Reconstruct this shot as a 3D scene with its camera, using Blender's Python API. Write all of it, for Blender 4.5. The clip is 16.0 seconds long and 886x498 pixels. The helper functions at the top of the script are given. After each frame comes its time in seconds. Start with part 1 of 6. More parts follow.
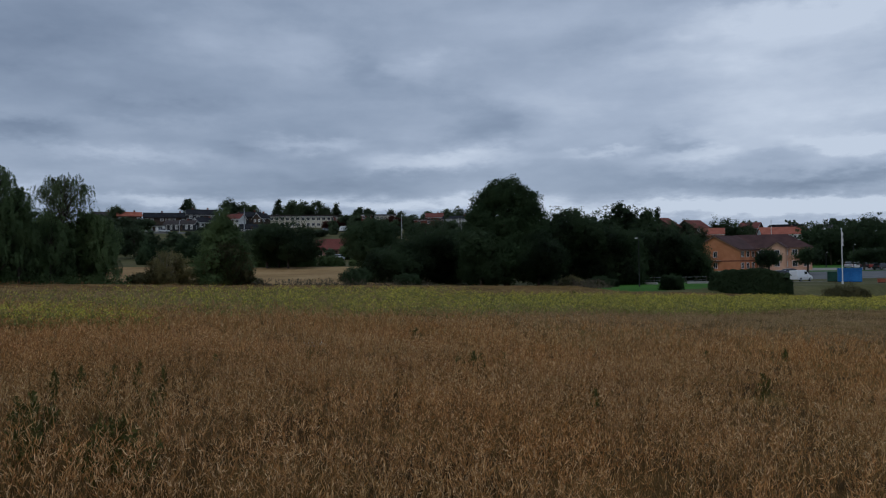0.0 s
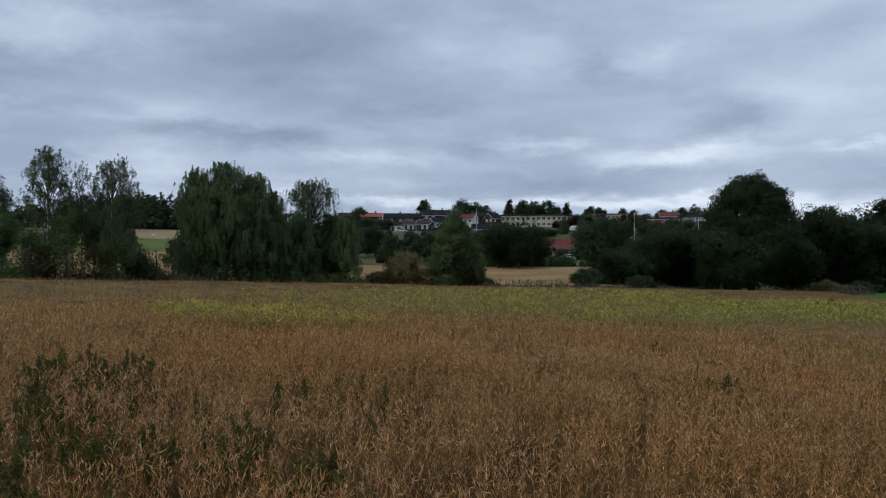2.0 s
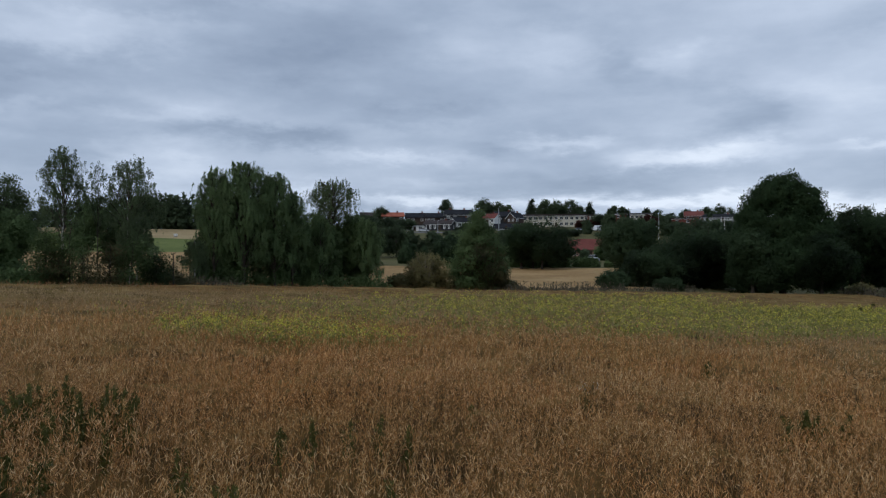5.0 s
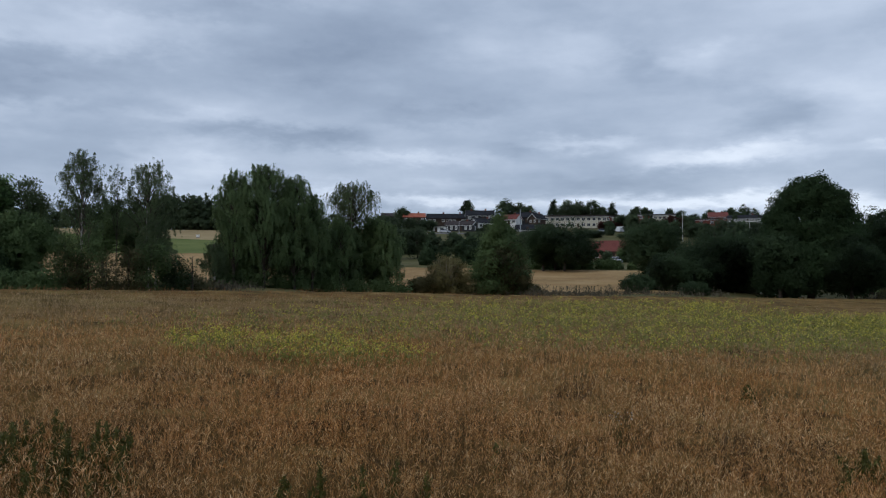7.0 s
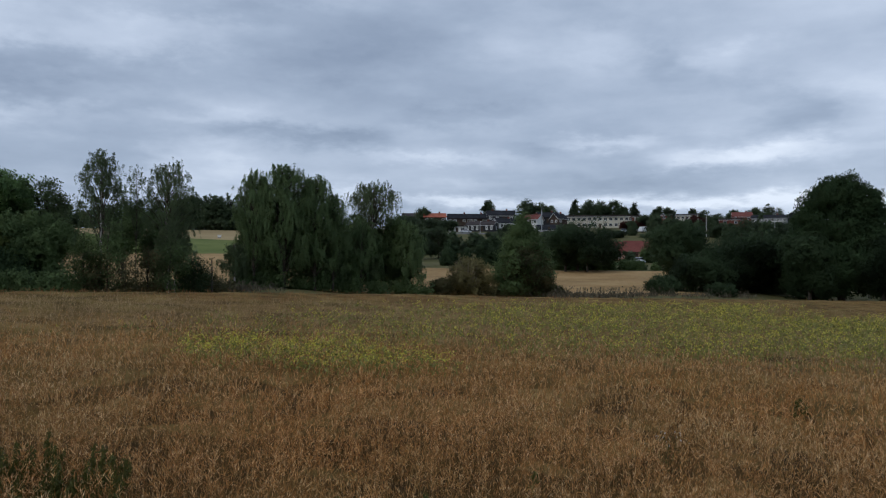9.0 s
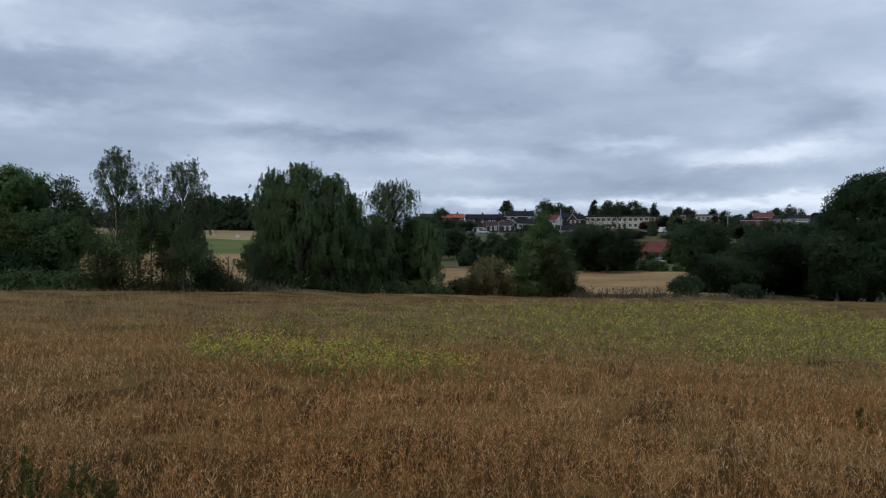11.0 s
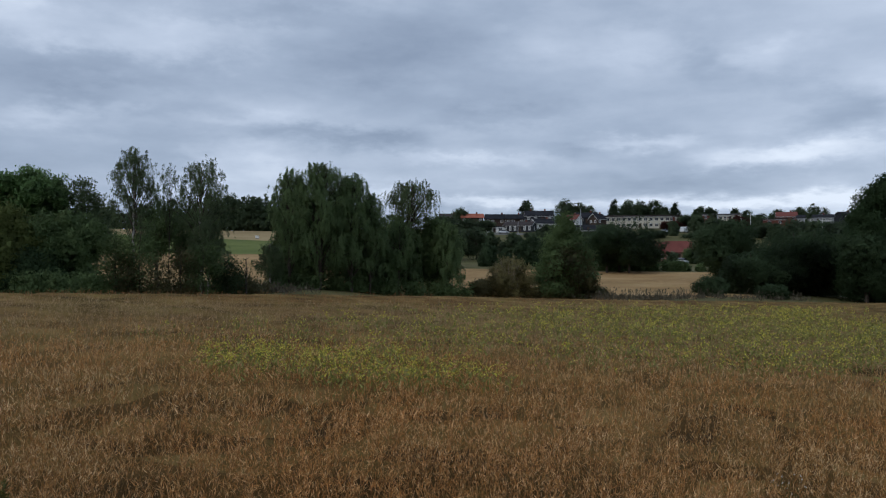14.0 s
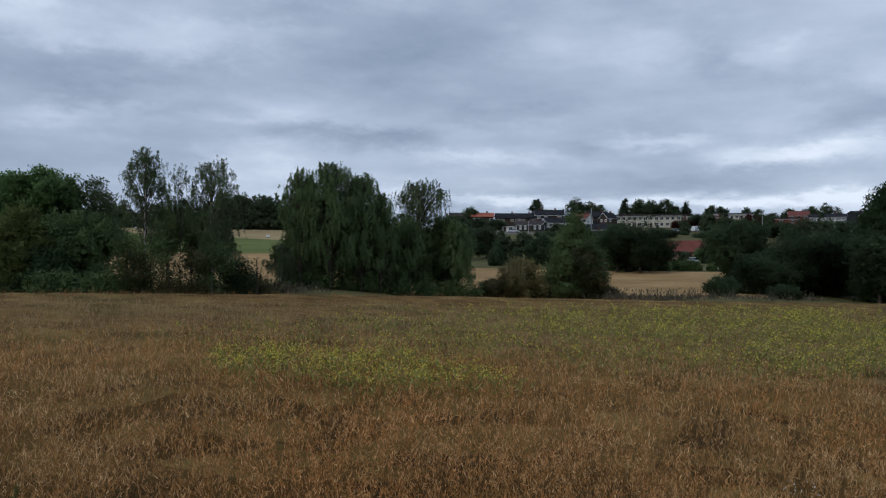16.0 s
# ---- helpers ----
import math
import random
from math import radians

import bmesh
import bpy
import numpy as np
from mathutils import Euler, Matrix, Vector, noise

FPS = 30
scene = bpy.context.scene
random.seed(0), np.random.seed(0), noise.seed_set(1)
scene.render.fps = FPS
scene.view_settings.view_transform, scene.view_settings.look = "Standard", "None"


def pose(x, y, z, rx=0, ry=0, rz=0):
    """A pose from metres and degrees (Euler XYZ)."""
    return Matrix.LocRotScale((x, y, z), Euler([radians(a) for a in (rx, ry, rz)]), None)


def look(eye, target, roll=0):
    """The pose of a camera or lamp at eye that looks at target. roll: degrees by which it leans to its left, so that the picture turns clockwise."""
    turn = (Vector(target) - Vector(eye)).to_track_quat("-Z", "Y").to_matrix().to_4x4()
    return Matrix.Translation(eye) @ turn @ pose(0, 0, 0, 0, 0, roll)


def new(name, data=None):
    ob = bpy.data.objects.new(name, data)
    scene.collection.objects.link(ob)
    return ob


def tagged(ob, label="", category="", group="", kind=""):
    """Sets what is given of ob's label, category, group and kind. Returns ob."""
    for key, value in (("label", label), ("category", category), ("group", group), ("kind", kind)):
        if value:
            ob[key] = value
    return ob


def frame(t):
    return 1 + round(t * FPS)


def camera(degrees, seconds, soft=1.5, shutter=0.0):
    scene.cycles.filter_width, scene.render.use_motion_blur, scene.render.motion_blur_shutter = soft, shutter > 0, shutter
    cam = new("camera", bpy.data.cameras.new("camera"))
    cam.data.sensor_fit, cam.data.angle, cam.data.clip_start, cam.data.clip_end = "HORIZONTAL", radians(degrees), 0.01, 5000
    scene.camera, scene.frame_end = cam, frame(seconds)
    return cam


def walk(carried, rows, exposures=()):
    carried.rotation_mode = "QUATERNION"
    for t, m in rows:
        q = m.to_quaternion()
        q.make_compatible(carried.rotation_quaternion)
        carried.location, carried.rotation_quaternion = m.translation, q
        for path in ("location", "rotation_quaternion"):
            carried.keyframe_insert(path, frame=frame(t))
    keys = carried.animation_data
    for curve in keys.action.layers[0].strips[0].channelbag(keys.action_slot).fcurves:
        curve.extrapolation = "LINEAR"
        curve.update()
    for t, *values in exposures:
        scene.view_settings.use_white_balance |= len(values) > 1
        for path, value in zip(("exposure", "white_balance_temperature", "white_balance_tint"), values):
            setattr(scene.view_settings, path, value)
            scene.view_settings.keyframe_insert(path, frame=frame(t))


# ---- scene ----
# ---- camera and walk ----
cam = camera(56.18, 16.0, soft=1.18)
# seconds, x, y, z, tilt, lean, turn
PATH = [
    (0.0, 0.003, -0.000, 1.831, 91.251, 0.710, 0.373),
    (0.2, -0.010, 0.139, 1.846, 91.267, 0.632, 1.060),
    (0.5, -0.028, 0.348, 1.867, 91.292, 0.514, 4.399),
    (1.0, -0.084, 0.734, 1.904, 91.333, 0.255, 11.003),
    (1.2, -0.115, 0.884, 1.924, 91.329, 0.179, 13.680),
    (1.3, -0.130, 0.960, 1.934, 91.327, 0.141, 15.080),
    (1.4, -0.145, 1.035, 1.945, 91.325, 0.103, 15.930),
    (1.5, -0.160, 1.110, 1.955, 91.323, 0.065, 16.054),
    (2.0, -0.245, 1.433, 2.008, 91.311, 0.056, 16.148),
    (2.5, -0.362, 1.767, 2.044, 91.315, 0.048, 16.305),
    (3.0, -0.488, 2.077, 2.087, 91.295, 0.058, 16.490),
    (3.5, -0.624, 2.395, 2.132, 91.287, 0.030, 16.727),
    (4.0, -0.763, 2.708, 2.170, 91.284, 0.011, 16.992),
    (6.5, -1.132, 3.963, 2.552, 91.262, -0.125, 18.736),
    (7.0, -1.249, 4.209, 2.619, 91.278, -0.167, 19.098),
    (7.5, -1.374, 4.454, 2.652, 91.264, -0.185, 19.459),
    (8.0, -1.496, 4.702, 2.664, 91.263, -0.185, 19.825),
    (8.5, -1.623, 4.952, 2.687, 91.275, -0.207, 20.177),
    (9.0, -1.739, 5.196, 2.707, 91.275, -0.215, 20.516),
    (11.5, -2.468, 6.601, 2.604, 91.336, -0.287, 22.006),
    (12.0, -2.590, 6.825, 2.631, 91.330, -0.258, 22.247),
    (12.5, -2.706, 7.060, 2.633, 91.326, -0.229, 22.477),
    (13.0, -2.798, 7.252, 2.686, 91.396, -0.215, 22.670),
    (13.5, -2.822, 7.289, 2.720, 91.362, -0.245, 22.866),
    (14.0, -2.816, 7.254, 2.708, 91.321, -0.243, 23.055),
    (14.5, -2.813, 7.229, 2.675, 91.319, -0.256, 23.234),
    (15.0, -2.816, 7.239, 2.671, 91.285, -0.276, 23.420),
    (15.5, -2.824, 7.262, 2.717, 91.263, -0.283, 23.586),
    (16.0, -2.827, 7.273, 2.787, 91.240, -0.325, 23.757),
]
walk(cam, [(r[0], pose(*r[1:])) for r in PATH],
     exposures=[(0.0, -0.44, 6250, 10), (0.5, -0.43, 6250, 10), (1.0, -0.33, 6300, 10), (1.5, -0.12, 6400, 10), (2.0, -0.02, 6480, 10), (2.5, 0.01, 6500, 10), (4.0, 0.04, 6500, 10), (6.5, 0.05, 6500, 10), (16.0, 0.05, 6500, 10)])

# ---- world, sun ----
world = bpy.data.worlds.new("overcast_sky")
scene.world = world
world.use_nodes = True
SUN_UP, SUN_TURN = radians(38), radians(200)


def wnode(kind, **props):
    n = world.node_tree.nodes.new(kind)
    for k, v in props.items():
        if k == "operation":
            n.operation = v
        elif k == "blend_type":
            n.blend_type = v
    return n


def build_world():
    nt = world.node_tree
    nt.nodes.clear()
    ln = nt.links.new
    out, bg = wnode("ShaderNodeOutputWorld"), wnode("ShaderNodeBackground")
    ln(bg.outputs[0], out.inputs[0])
    sky = wnode("ShaderNodeTexSky")
    sky.sky_type, sky.sun_disc = "NISHITA", False
    sky.sun_elevation, sky.sun_rotation = SUN_UP, SUN_TURN
    skyk = wnode("ShaderNodeMix")
    skyk.data_type, skyk.blend_type = "RGBA", "MULTIPLY"
    skyk.inputs[0].default_value = 1.0
    ln(sky.outputs[0], skyk.inputs[6])
    skyk.inputs[7].default_value = (0.1, 0.1, 0.1, 1)
    tc = wnode("ShaderNodeTexCoord")
    sep = wnode("ShaderNodeSeparateXYZ")
    ln(tc.outputs["Generated"], sep.inputs[0])

    def m(op, a, b=None, c=None):
        n = wnode("ShaderNodeMath", operation=op)
        for i, v in enumerate((a, b, c)):
            if v is None:
                continue
            if isinstance(v, (int, float)):
                n.inputs[i].default_value = v
            else:
                ln(v, n.inputs[i])
        return n.outputs[0]

    def ramp(v, stops):
        n = wnode("ShaderNodeValToRGB")
        n.color_ramp.interpolation = "B_SPLINE" if len(stops) > 6 else "LINEAR"
        while len(n.color_ramp.elements) < len(stops):
            n.color_ramp.elements.new(0.5)
        for e, (p, c) in zip(n.color_ramp.elements, stops):
            e.position, e.color = p, (*c, 1) if isinstance(c, tuple) else (c, c, c, 1)
        ln(v, n.inputs[0])
        return n.outputs[0]

    up = m("MAXIMUM", sep.outputs[2], 0.0)
    az = m("ARCTAN2", sep.outputs[0], sep.outputs[1])
    rise = m("POWER", m("ADD", up, 0.03), 0.7)
    comb = wnode("ShaderNodeCombineXYZ")
    ln(sep.outputs[0], comb.inputs[0])
    ln(sep.outputs[1], comb.inputs[1])
    ln(m("MULTIPLY", rise, 2.1), comb.inputs[2])

    def cloud(scale, detail, rough, dist, off, flat=1.0):
        mp = wnode("ShaderNodeMapping")
        mp.inputs["Location"].default_value = off
        mp.inputs["Scale"].default_value = (scale, scale, scale * flat)
        ln(comb.outputs[0], mp.inputs[0])
        n = wnode("ShaderNodeTexNoise")
        n.inputs["Scale"].default_value = 1.0
        n.inputs["Detail"].default_value = detail
        n.inputs["Roughness"].default_value = rough
        n.inputs["Distortion"].default_value = dist
        ln(mp.outputs[0], n.inputs["Vector"])
        return n.outputs[0]

    big = cloud(3.0, 3, 0.5, 0.2, (3.1, 1.7, 0.4), 1.4)
    mid = cloud(6.0, 5, 0.48, 0.1, (0.4, 7.3, 2.0), 1.7)
    wisp = cloud(26.0, 7, 0.62, 0.2, (5.0, 2.0, 3.0), 0.9)
    warp1 = cloud(9.0, 4, 0.55, 0.0, (8.0, 1.0, 6.0), 1.2)
    warp2 = cloud(9.0, 4, 0.55, 0.0, (2.0, 9.0, 1.0), 1.2)
    puff = cloud(34.0, 5, 0.6, 0.0, (4.0, 3.0, 9.0), 1.0)
    where = wnode("ShaderNodeCombineXYZ")
    ln(m("ADD", az, m("MULTIPLY", m("SUBTRACT", warp1, 0.5), 0.20)), where.inputs[0])
    lift = m("ADD", m("MULTIPLY", m("SUBTRACT", warp2, 0.5), 0.75), m("MULTIPLY", m("SUBTRACT", puff, 0.5), 0.55))
    ln(m("ADD", up, m("MULTIPLY", lift, m("ADD", m("MULTIPLY", rise, 0.10), 0.022))), where.inputs[1])
    dens = m("ADD", m("MULTIPLY", m("SUBTRACT", big, 0.5), 0.40), m("ADD", m("MULTIPLY", m("SUBTRACT", mid, 0.5), 0.50), m("MULTIPLY", m("SUBTRACT", wisp, 0.5), 0.12)))
    total = [m("ADD", dens, 0.54)]

    def bank(turn, height, wide, tall, amount):
        """One lit or shaded bank of cloud in the overcast: its bearing and height, its extent and its tone."""
        v = wnode("ShaderNodeVectorMath")
        v.operation = "MULTIPLY_ADD"
        ln(where.outputs[0], v.inputs[0])
        v.inputs[1].default_value = (1 / wide, 1 / tall, 0)
        v.inputs[2].default_value = (-turn / wide, -height / tall, 0)
        d = wnode("ShaderNodeVectorMath")
        d.operation = "DOT_PRODUCT"
        ln(v.outputs[0], d.inputs[0]), ln(v.outputs[0], d.inputs[1])
        total[0] = m("MULTIPLY_ADD", m("POWER", 0.3679, d.outputs["Value"]), amount, total[0])

    bank(-0.865, 0.258, 0.070, 0.0306, 0.24)
    bank(-0.688, 0.258, 0.085, 0.0250, 0.18)
    bank(-0.802, 0.216, 0.129, 0.0191, -0.22)
    bank(-0.819, 0.182, 0.082, 0.0095, -0.15)
    bank(-0.637, 0.169, 0.095, 0.0095, 0.12)
    bank(-0.852, 0.158, 0.075, 0.0095, 0.15)
    bank(-0.630, 0.114, 0.045, 0.0300, 0.24)
    bank(-0.693, 0.106, 0.027, 0.0272, 0.20)
    bank(-0.457, 0.153, 0.095, 0.0130, -0.26)
    bank(-0.545, 0.159, 0.082, 0.0095, -0.15)
    bank(-0.505, 0.240, 0.116, 0.0306, -0.22)
    bank(-0.605, 0.288, 0.095, 0.0170, -0.15)
    bank(-0.465, 0.285, 0.123, 0.0272, -0.08)
    bank(-0.341, 0.181, 0.075, 0.0136, -0.18)
    bank(-0.167, 0.256, 0.078, 0.0250, 0.18)
    bank(-0.314, 0.267, 0.061, 0.0272, 0.10)
    bank(-0.084, 0.236, 0.041, 0.0238, -0.15)
    bank(-0.012, 0.236, 0.048, 0.0204, 0.18)
    bank(0.057, 0.166, 0.060, 0.0170, -0.22)
    bank(0.034, 0.188, 0.041, 0.0136, -0.12)
    bank(-0.167, 0.149, 0.061, 0.0082, 0.22)
    bank(0.005, 0.134, 0.088, 0.0109, 0.28)
    bank(-0.036, 0.122, 0.075, 0.0095, 0.24)
    bank(-0.193, 0.127, 0.054, 0.0095, -0.10)
    bank(-0.368, 0.129, 0.082, 0.0068, 0.18)
    bank(-0.246, 0.138, 0.041, 0.0068, -0.12)
    bank(-0.148, 0.100, 0.191, 0.0123, -0.12)
    bank(-0.066, 0.075, 0.225, 0.0088, 0.42)
    bank(-0.341, 0.077, 0.075, 0.0082, 0.34)
    bank(-0.327, 0.100, 0.082, 0.0082, 0.15)
    bank(-0.484, 0.088, 0.041, 0.0150, 0.35)
    bank(-0.396, 0.155, 0.041, 0.0136, 0.10)
    bank(0.394, 0.183, 0.163, 0.0885, 0.22)
    bank(0.143, 0.212, 0.136, 0.1021, 0.08)
    bank(0.10, 0.20, 0.40, 0.2200, 0.06)
    bank(0.42, 0.17, 0.17, 0.2500, 0.11)
    bank(0.362, 0.066, 0.225, 0.0136, 0.25)
    bank(0.452, 0.266, 0.088, 0.0272, 0.24)
    bank(0.342, 0.273, 0.075, 0.0204, 0.16)
    bank(0.183, 0.259, 0.061, 0.0204, -0.12)
    bank(0.365, 0.215, 0.041, 0.0170, 0.08)
    bank(0.472, 0.170, 0.054, 0.0238, 0.10)
    bank(0.253, 0.139, 0.041, 0.0095, -0.22)
    bank(0.181, 0.136, 0.041, 0.0054, 0.20)
    bank(0.259, 0.120, 0.061, 0.0109, 0.15)
    bank(0.393, 0.116, 0.075, 0.0109, -0.20)
    bank(0.471, 0.125, 0.048, 0.0123, 0.42)
    bank(0.351, 0.090, 0.123, 0.0123, -0.32)
    bank(0.449, 0.091, 0.061, 0.0095, -0.25)
    bank(0.392, 0.075, 0.116, 0.0068, -0.25)
    bank(0.332, 0.061, 0.225, 0.0095, 0.50)
    bank(0.303, 0.127, 0.034, 0.0109, 0.18)
    col = ramp(total[0], [(0.0, (0.160, 0.212, 0.308)), (0.25, (0.218, 0.279, 0.388)), (0.5, (0.320, 0.394, 0.518)), (0.75, (0.465, 0.545, 0.680)), (1.0, (0.68, 0.76, 0.885))])
    mix = wnode("ShaderNodeMix")
    mix.data_type = "RGBA"
    mix.inputs[0].default_value = 0.95
    ln(skyk.outputs[2], mix.inputs[6])
    ln(col, mix.inputs[7])
    ln(mix.outputs[2], bg.inputs[0])
    bg.inputs[1].default_value = 1.1


build_world()
sun = new("sun", bpy.data.lights.new("sun", "SUN"))
sun.data.energy, sun.data.angle, sun.data.color = 0.6, radians(25), (1.0, 0.96, 0.9)
sun.matrix_world = look((0, 0, 50), (0 + 50 * math.cos(SUN_UP) * math.sin(SUN_TURN) * -1, -50 * math.cos(SUN_UP) * math.cos(SUN_TURN), 50 - 50 * math.sin(SUN_UP)))


# ---- materials ----
def material(name, colors, rough=0.85, scale=2.0, island=0.0, bump=0.0, spec=0.25, metal=0.0, trans=0.0, detail_scale=None, objrand=0.0):
    """Base colours blended by two scales of noise, by a random value for each loose piece and by one for each object."""
    mat = bpy.data.materials.new(name)
    mat.use_nodes = True
    nt = mat.node_tree
    b = nt.nodes["Principled BSDF"]
    b.inputs["Roughness"].default_value = rough
    b.inputs["Metallic"].default_value = metal
    b.inputs["Specular IOR Level"].default_value = spec
    tc = nt.nodes.new("ShaderNodeNewGeometry")
    n1 = nt.nodes.new("ShaderNodeTexNoise")
    n1.inputs["Scale"].default_value = scale
    n1.inputs["Detail"].default_value = 5
    nt.links.new(tc.outputs["Position"], n1.inputs["Vector"])
    n2 = nt.nodes.new("ShaderNodeTexNoise")
    n2.inputs["Scale"].default_value = detail_scale or scale * 9
    n2.inputs["Detail"].default_value = 4
    nt.links.new(tc.outputs["Position"], n2.inputs["Vector"])

    def m(op, a, c):
        n = nt.nodes.new("ShaderNodeMath")
        n.operation = op
        for i, v in enumerate((a, c)):
            if isinstance(v, (int, float)):
                n.inputs[i].default_value = v
            else:
                nt.links.new(v, n.inputs[i])
        return n.outputs[0]

    f = m("ADD", m("MULTIPLY", n1.outputs[0], 0.62), m("MULTIPLY", n2.outputs[0], 0.38))
    f = m("ADD", m("MULTIPLY", m("SUBTRACT", f, 0.5), 2.2), 0.5)
    if island:
        f = m("ADD", m("MULTIPLY", f, 1 - island), m("MULTIPLY", tc.outputs["Random Per Island"], island))
    if objrand:
        oi = nt.nodes.new("ShaderNodeObjectInfo")
        f = m("ADD", m("MULTIPLY", f, 1 - objrand), m("MULTIPLY", oi.outputs["Random"], objrand))
    r = nt.nodes.new("ShaderNodeValToRGB")
    while len(r.color_ramp.elements) < len(colors):
        r.color_ramp.elements.new(0.5)
    for i, (e, c) in enumerate(zip(r.color_ramp.elements, colors)):
        e.position, e.color = (0.12 + 0.76 * i / max(1, len(colors) - 1)), (*c, 1)
    nt.links.new(f, r.inputs[0])
    nt.links.new(r.outputs[0], b.inputs["Base Color"])
    if bump:
        bp = nt.nodes.new("ShaderNodeBump")
        bp.inputs["Strength"].default_value = bump
        bp.inputs["Distance"].default_value = 0.05
        nt.links.new(n2.outputs[0], bp.inputs["Height"])
        nt.links.new(bp.outputs[0], b.inputs["Normal"])
    if trans:
        t = nt.nodes.new("ShaderNodeBsdfTranslucent")
        nt.links.new(r.outputs[0], t.inputs[0])
        mx = nt.nodes.new("ShaderNodeMixShader")
        mx.inputs[0].default_value = trans
        nt.links.new(b.outputs[0], mx.inputs[1])
        nt.links.new(t.outputs[0], mx.inputs[2])
        nt.links.new(mx.outputs[0], nt.nodes["Material Output"].inputs[0])
    return mat


def leafy(name, colors, scale, trans, island=0.10, rough=0.7):
    """Foliage: leaves lie in layers round their clump, so they take light mostly as the clump's surface does."""
    mat = material(name, colors, rough, scale, island=island, spec=0.14, trans=trans)
    nt = mat.node_tree
    at, geo = nt.nodes.new("ShaderNodeAttribute"), nt.nodes.new("ShaderNodeNewGeometry")
    at.attribute_name = "crown_out"
    mul = nt.nodes.new("ShaderNodeVectorMath")
    mul.operation = "MULTIPLY_ADD"
    nt.links.new(geo.outputs["Normal"], mul.inputs[0])
    mul.inputs[1].default_value = (0.5, 0.5, 0.5)
    nt.links.new(at.outputs["Vector"], mul.inputs[2])
    nrm = nt.nodes.new("ShaderNodeVectorMath")
    nrm.operation = "NORMALIZE"
    nt.links.new(mul.outputs[0], nrm.inputs[0])
    for n in nt.nodes:
        if n.bl_idname in ("ShaderNodeBsdfPrincipled", "ShaderNodeBsdfTranslucent"):
            nt.links.new(nrm.outputs[0], n.inputs["Normal"])
    return mat


def tinted(mat, tint, scale, amount=1.0, lo=0.45, hi=0.62):
    """Large drifts of another tint over a material, at field scale."""
    nt = mat.node_tree
    b = nt.nodes["Principled BSDF"]
    src = b.inputs["Base Color"].links[0].from_socket
    geo = nt.nodes.new("ShaderNodeNewGeometry")
    n = nt.nodes.new("ShaderNodeTexNoise")
    n.inputs["Scale"].default_value = scale
    n.inputs["Detail"].default_value = 4
    n.inputs["Roughness"].default_value = 0.6
    nt.links.new(geo.outputs["Position"], n.inputs["Vector"])
    mr = nt.nodes.new("ShaderNodeMapRange")
    mr.inputs[1].default_value, mr.inputs[2].default_value, mr.inputs[4].default_value = lo, hi, amount
    nt.links.new(n.outputs[0], mr.inputs[0])
    mx = nt.nodes.new("ShaderNodeMix")
    mx.data_type, mx.blend_type = "RGBA", "MULTIPLY"
    nt.links.new(mr.outputs[0], mx.inputs[0])
    nt.links.new(src, mx.inputs[6])
    mx.inputs[7].default_value = (*tint, 1)
    nt.links.new(mx.outputs[2], b.inputs["Base Color"])
    return mat


M_POD = tinted(tinted(material("ripe_pods", [(0.16, 0.078, 0.025), (0.36, 0.168, 0.050), (0.56, 0.295, 0.100), (0.88, 0.62, 0.34)], 0.6, 0.35, island=0.75, spec=0.35, trans=0.12),
                      (1.12, 0.90, 0.66), 0.16, 0.7), (0.80, 0.87, 0.74), 0.27, 0.6, 0.48, 0.68)
# pods far from the walk: narrower, greyer range averaged over many pods
M_PODFAR = tinted(material("ripe_pods_far", [(0.25, 0.150, 0.072), (0.35, 0.225, 0.112), (0.45, 0.300, 0.158), (0.57, 0.405, 0.235)], 0.7, 0.2, island=0.5, spec=0.3, trans=0.12), (0.84, 0.90, 0.82), 0.11, 0.7, 0.40, 0.64)
M_PODRIM = tinted(material("ripe_pods_at_the_margin", [(0.17, 0.080, 0.030), (0.26, 0.125, 0.047), (0.35, 0.178, 0.070), (0.46, 0.26, 0.115)], 0.7, 0.2, island=0.5, spec=0.25, trans=0.12), (0.84, 0.90, 0.82), 0.11, 0.6, 0.40, 0.64)
M_STALK = material("dry_stalks", [(0.12, 0.070, 0.024), (0.24, 0.142, 0.046), (0.36, 0.23, 0.085)], 0.8, 0.5, island=0.6)
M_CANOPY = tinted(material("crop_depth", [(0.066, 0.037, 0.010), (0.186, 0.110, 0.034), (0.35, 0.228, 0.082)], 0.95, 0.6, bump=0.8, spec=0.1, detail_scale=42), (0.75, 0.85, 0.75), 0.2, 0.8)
# darker copy of the crop layer: shade between stems put into its colour
M_STEMSHADE = material("painted_stem_shade", [(0.036, 0.020, 0.006), (0.095, 0.052, 0.014), (0.19, 0.108, 0.032)], 0.95, 0.6, bump=0.8, spec=0.1, detail_scale=42)
M_REGROW = material("green_regrowth", [(0.128, 0.142, 0.036), (0.222, 0.224, 0.058), (0.350, 0.325, 0.098)], 0.6, 0.5, island=0.6, trans=0.2)
M_BLOOM = material("yellow_bloom", [(0.44, 0.38, 0.045), (0.62, 0.54, 0.070), (0.76, 0.67, 0.14)], 0.6, 1.0, island=0.6, trans=0.2)
M_WEED = material("weed_leaf", [(0.052, 0.054, 0.010), (0.086, 0.088, 0.017), (0.138, 0.135, 0.030)], 0.6, 2.0, island=0.6, trans=0.12)
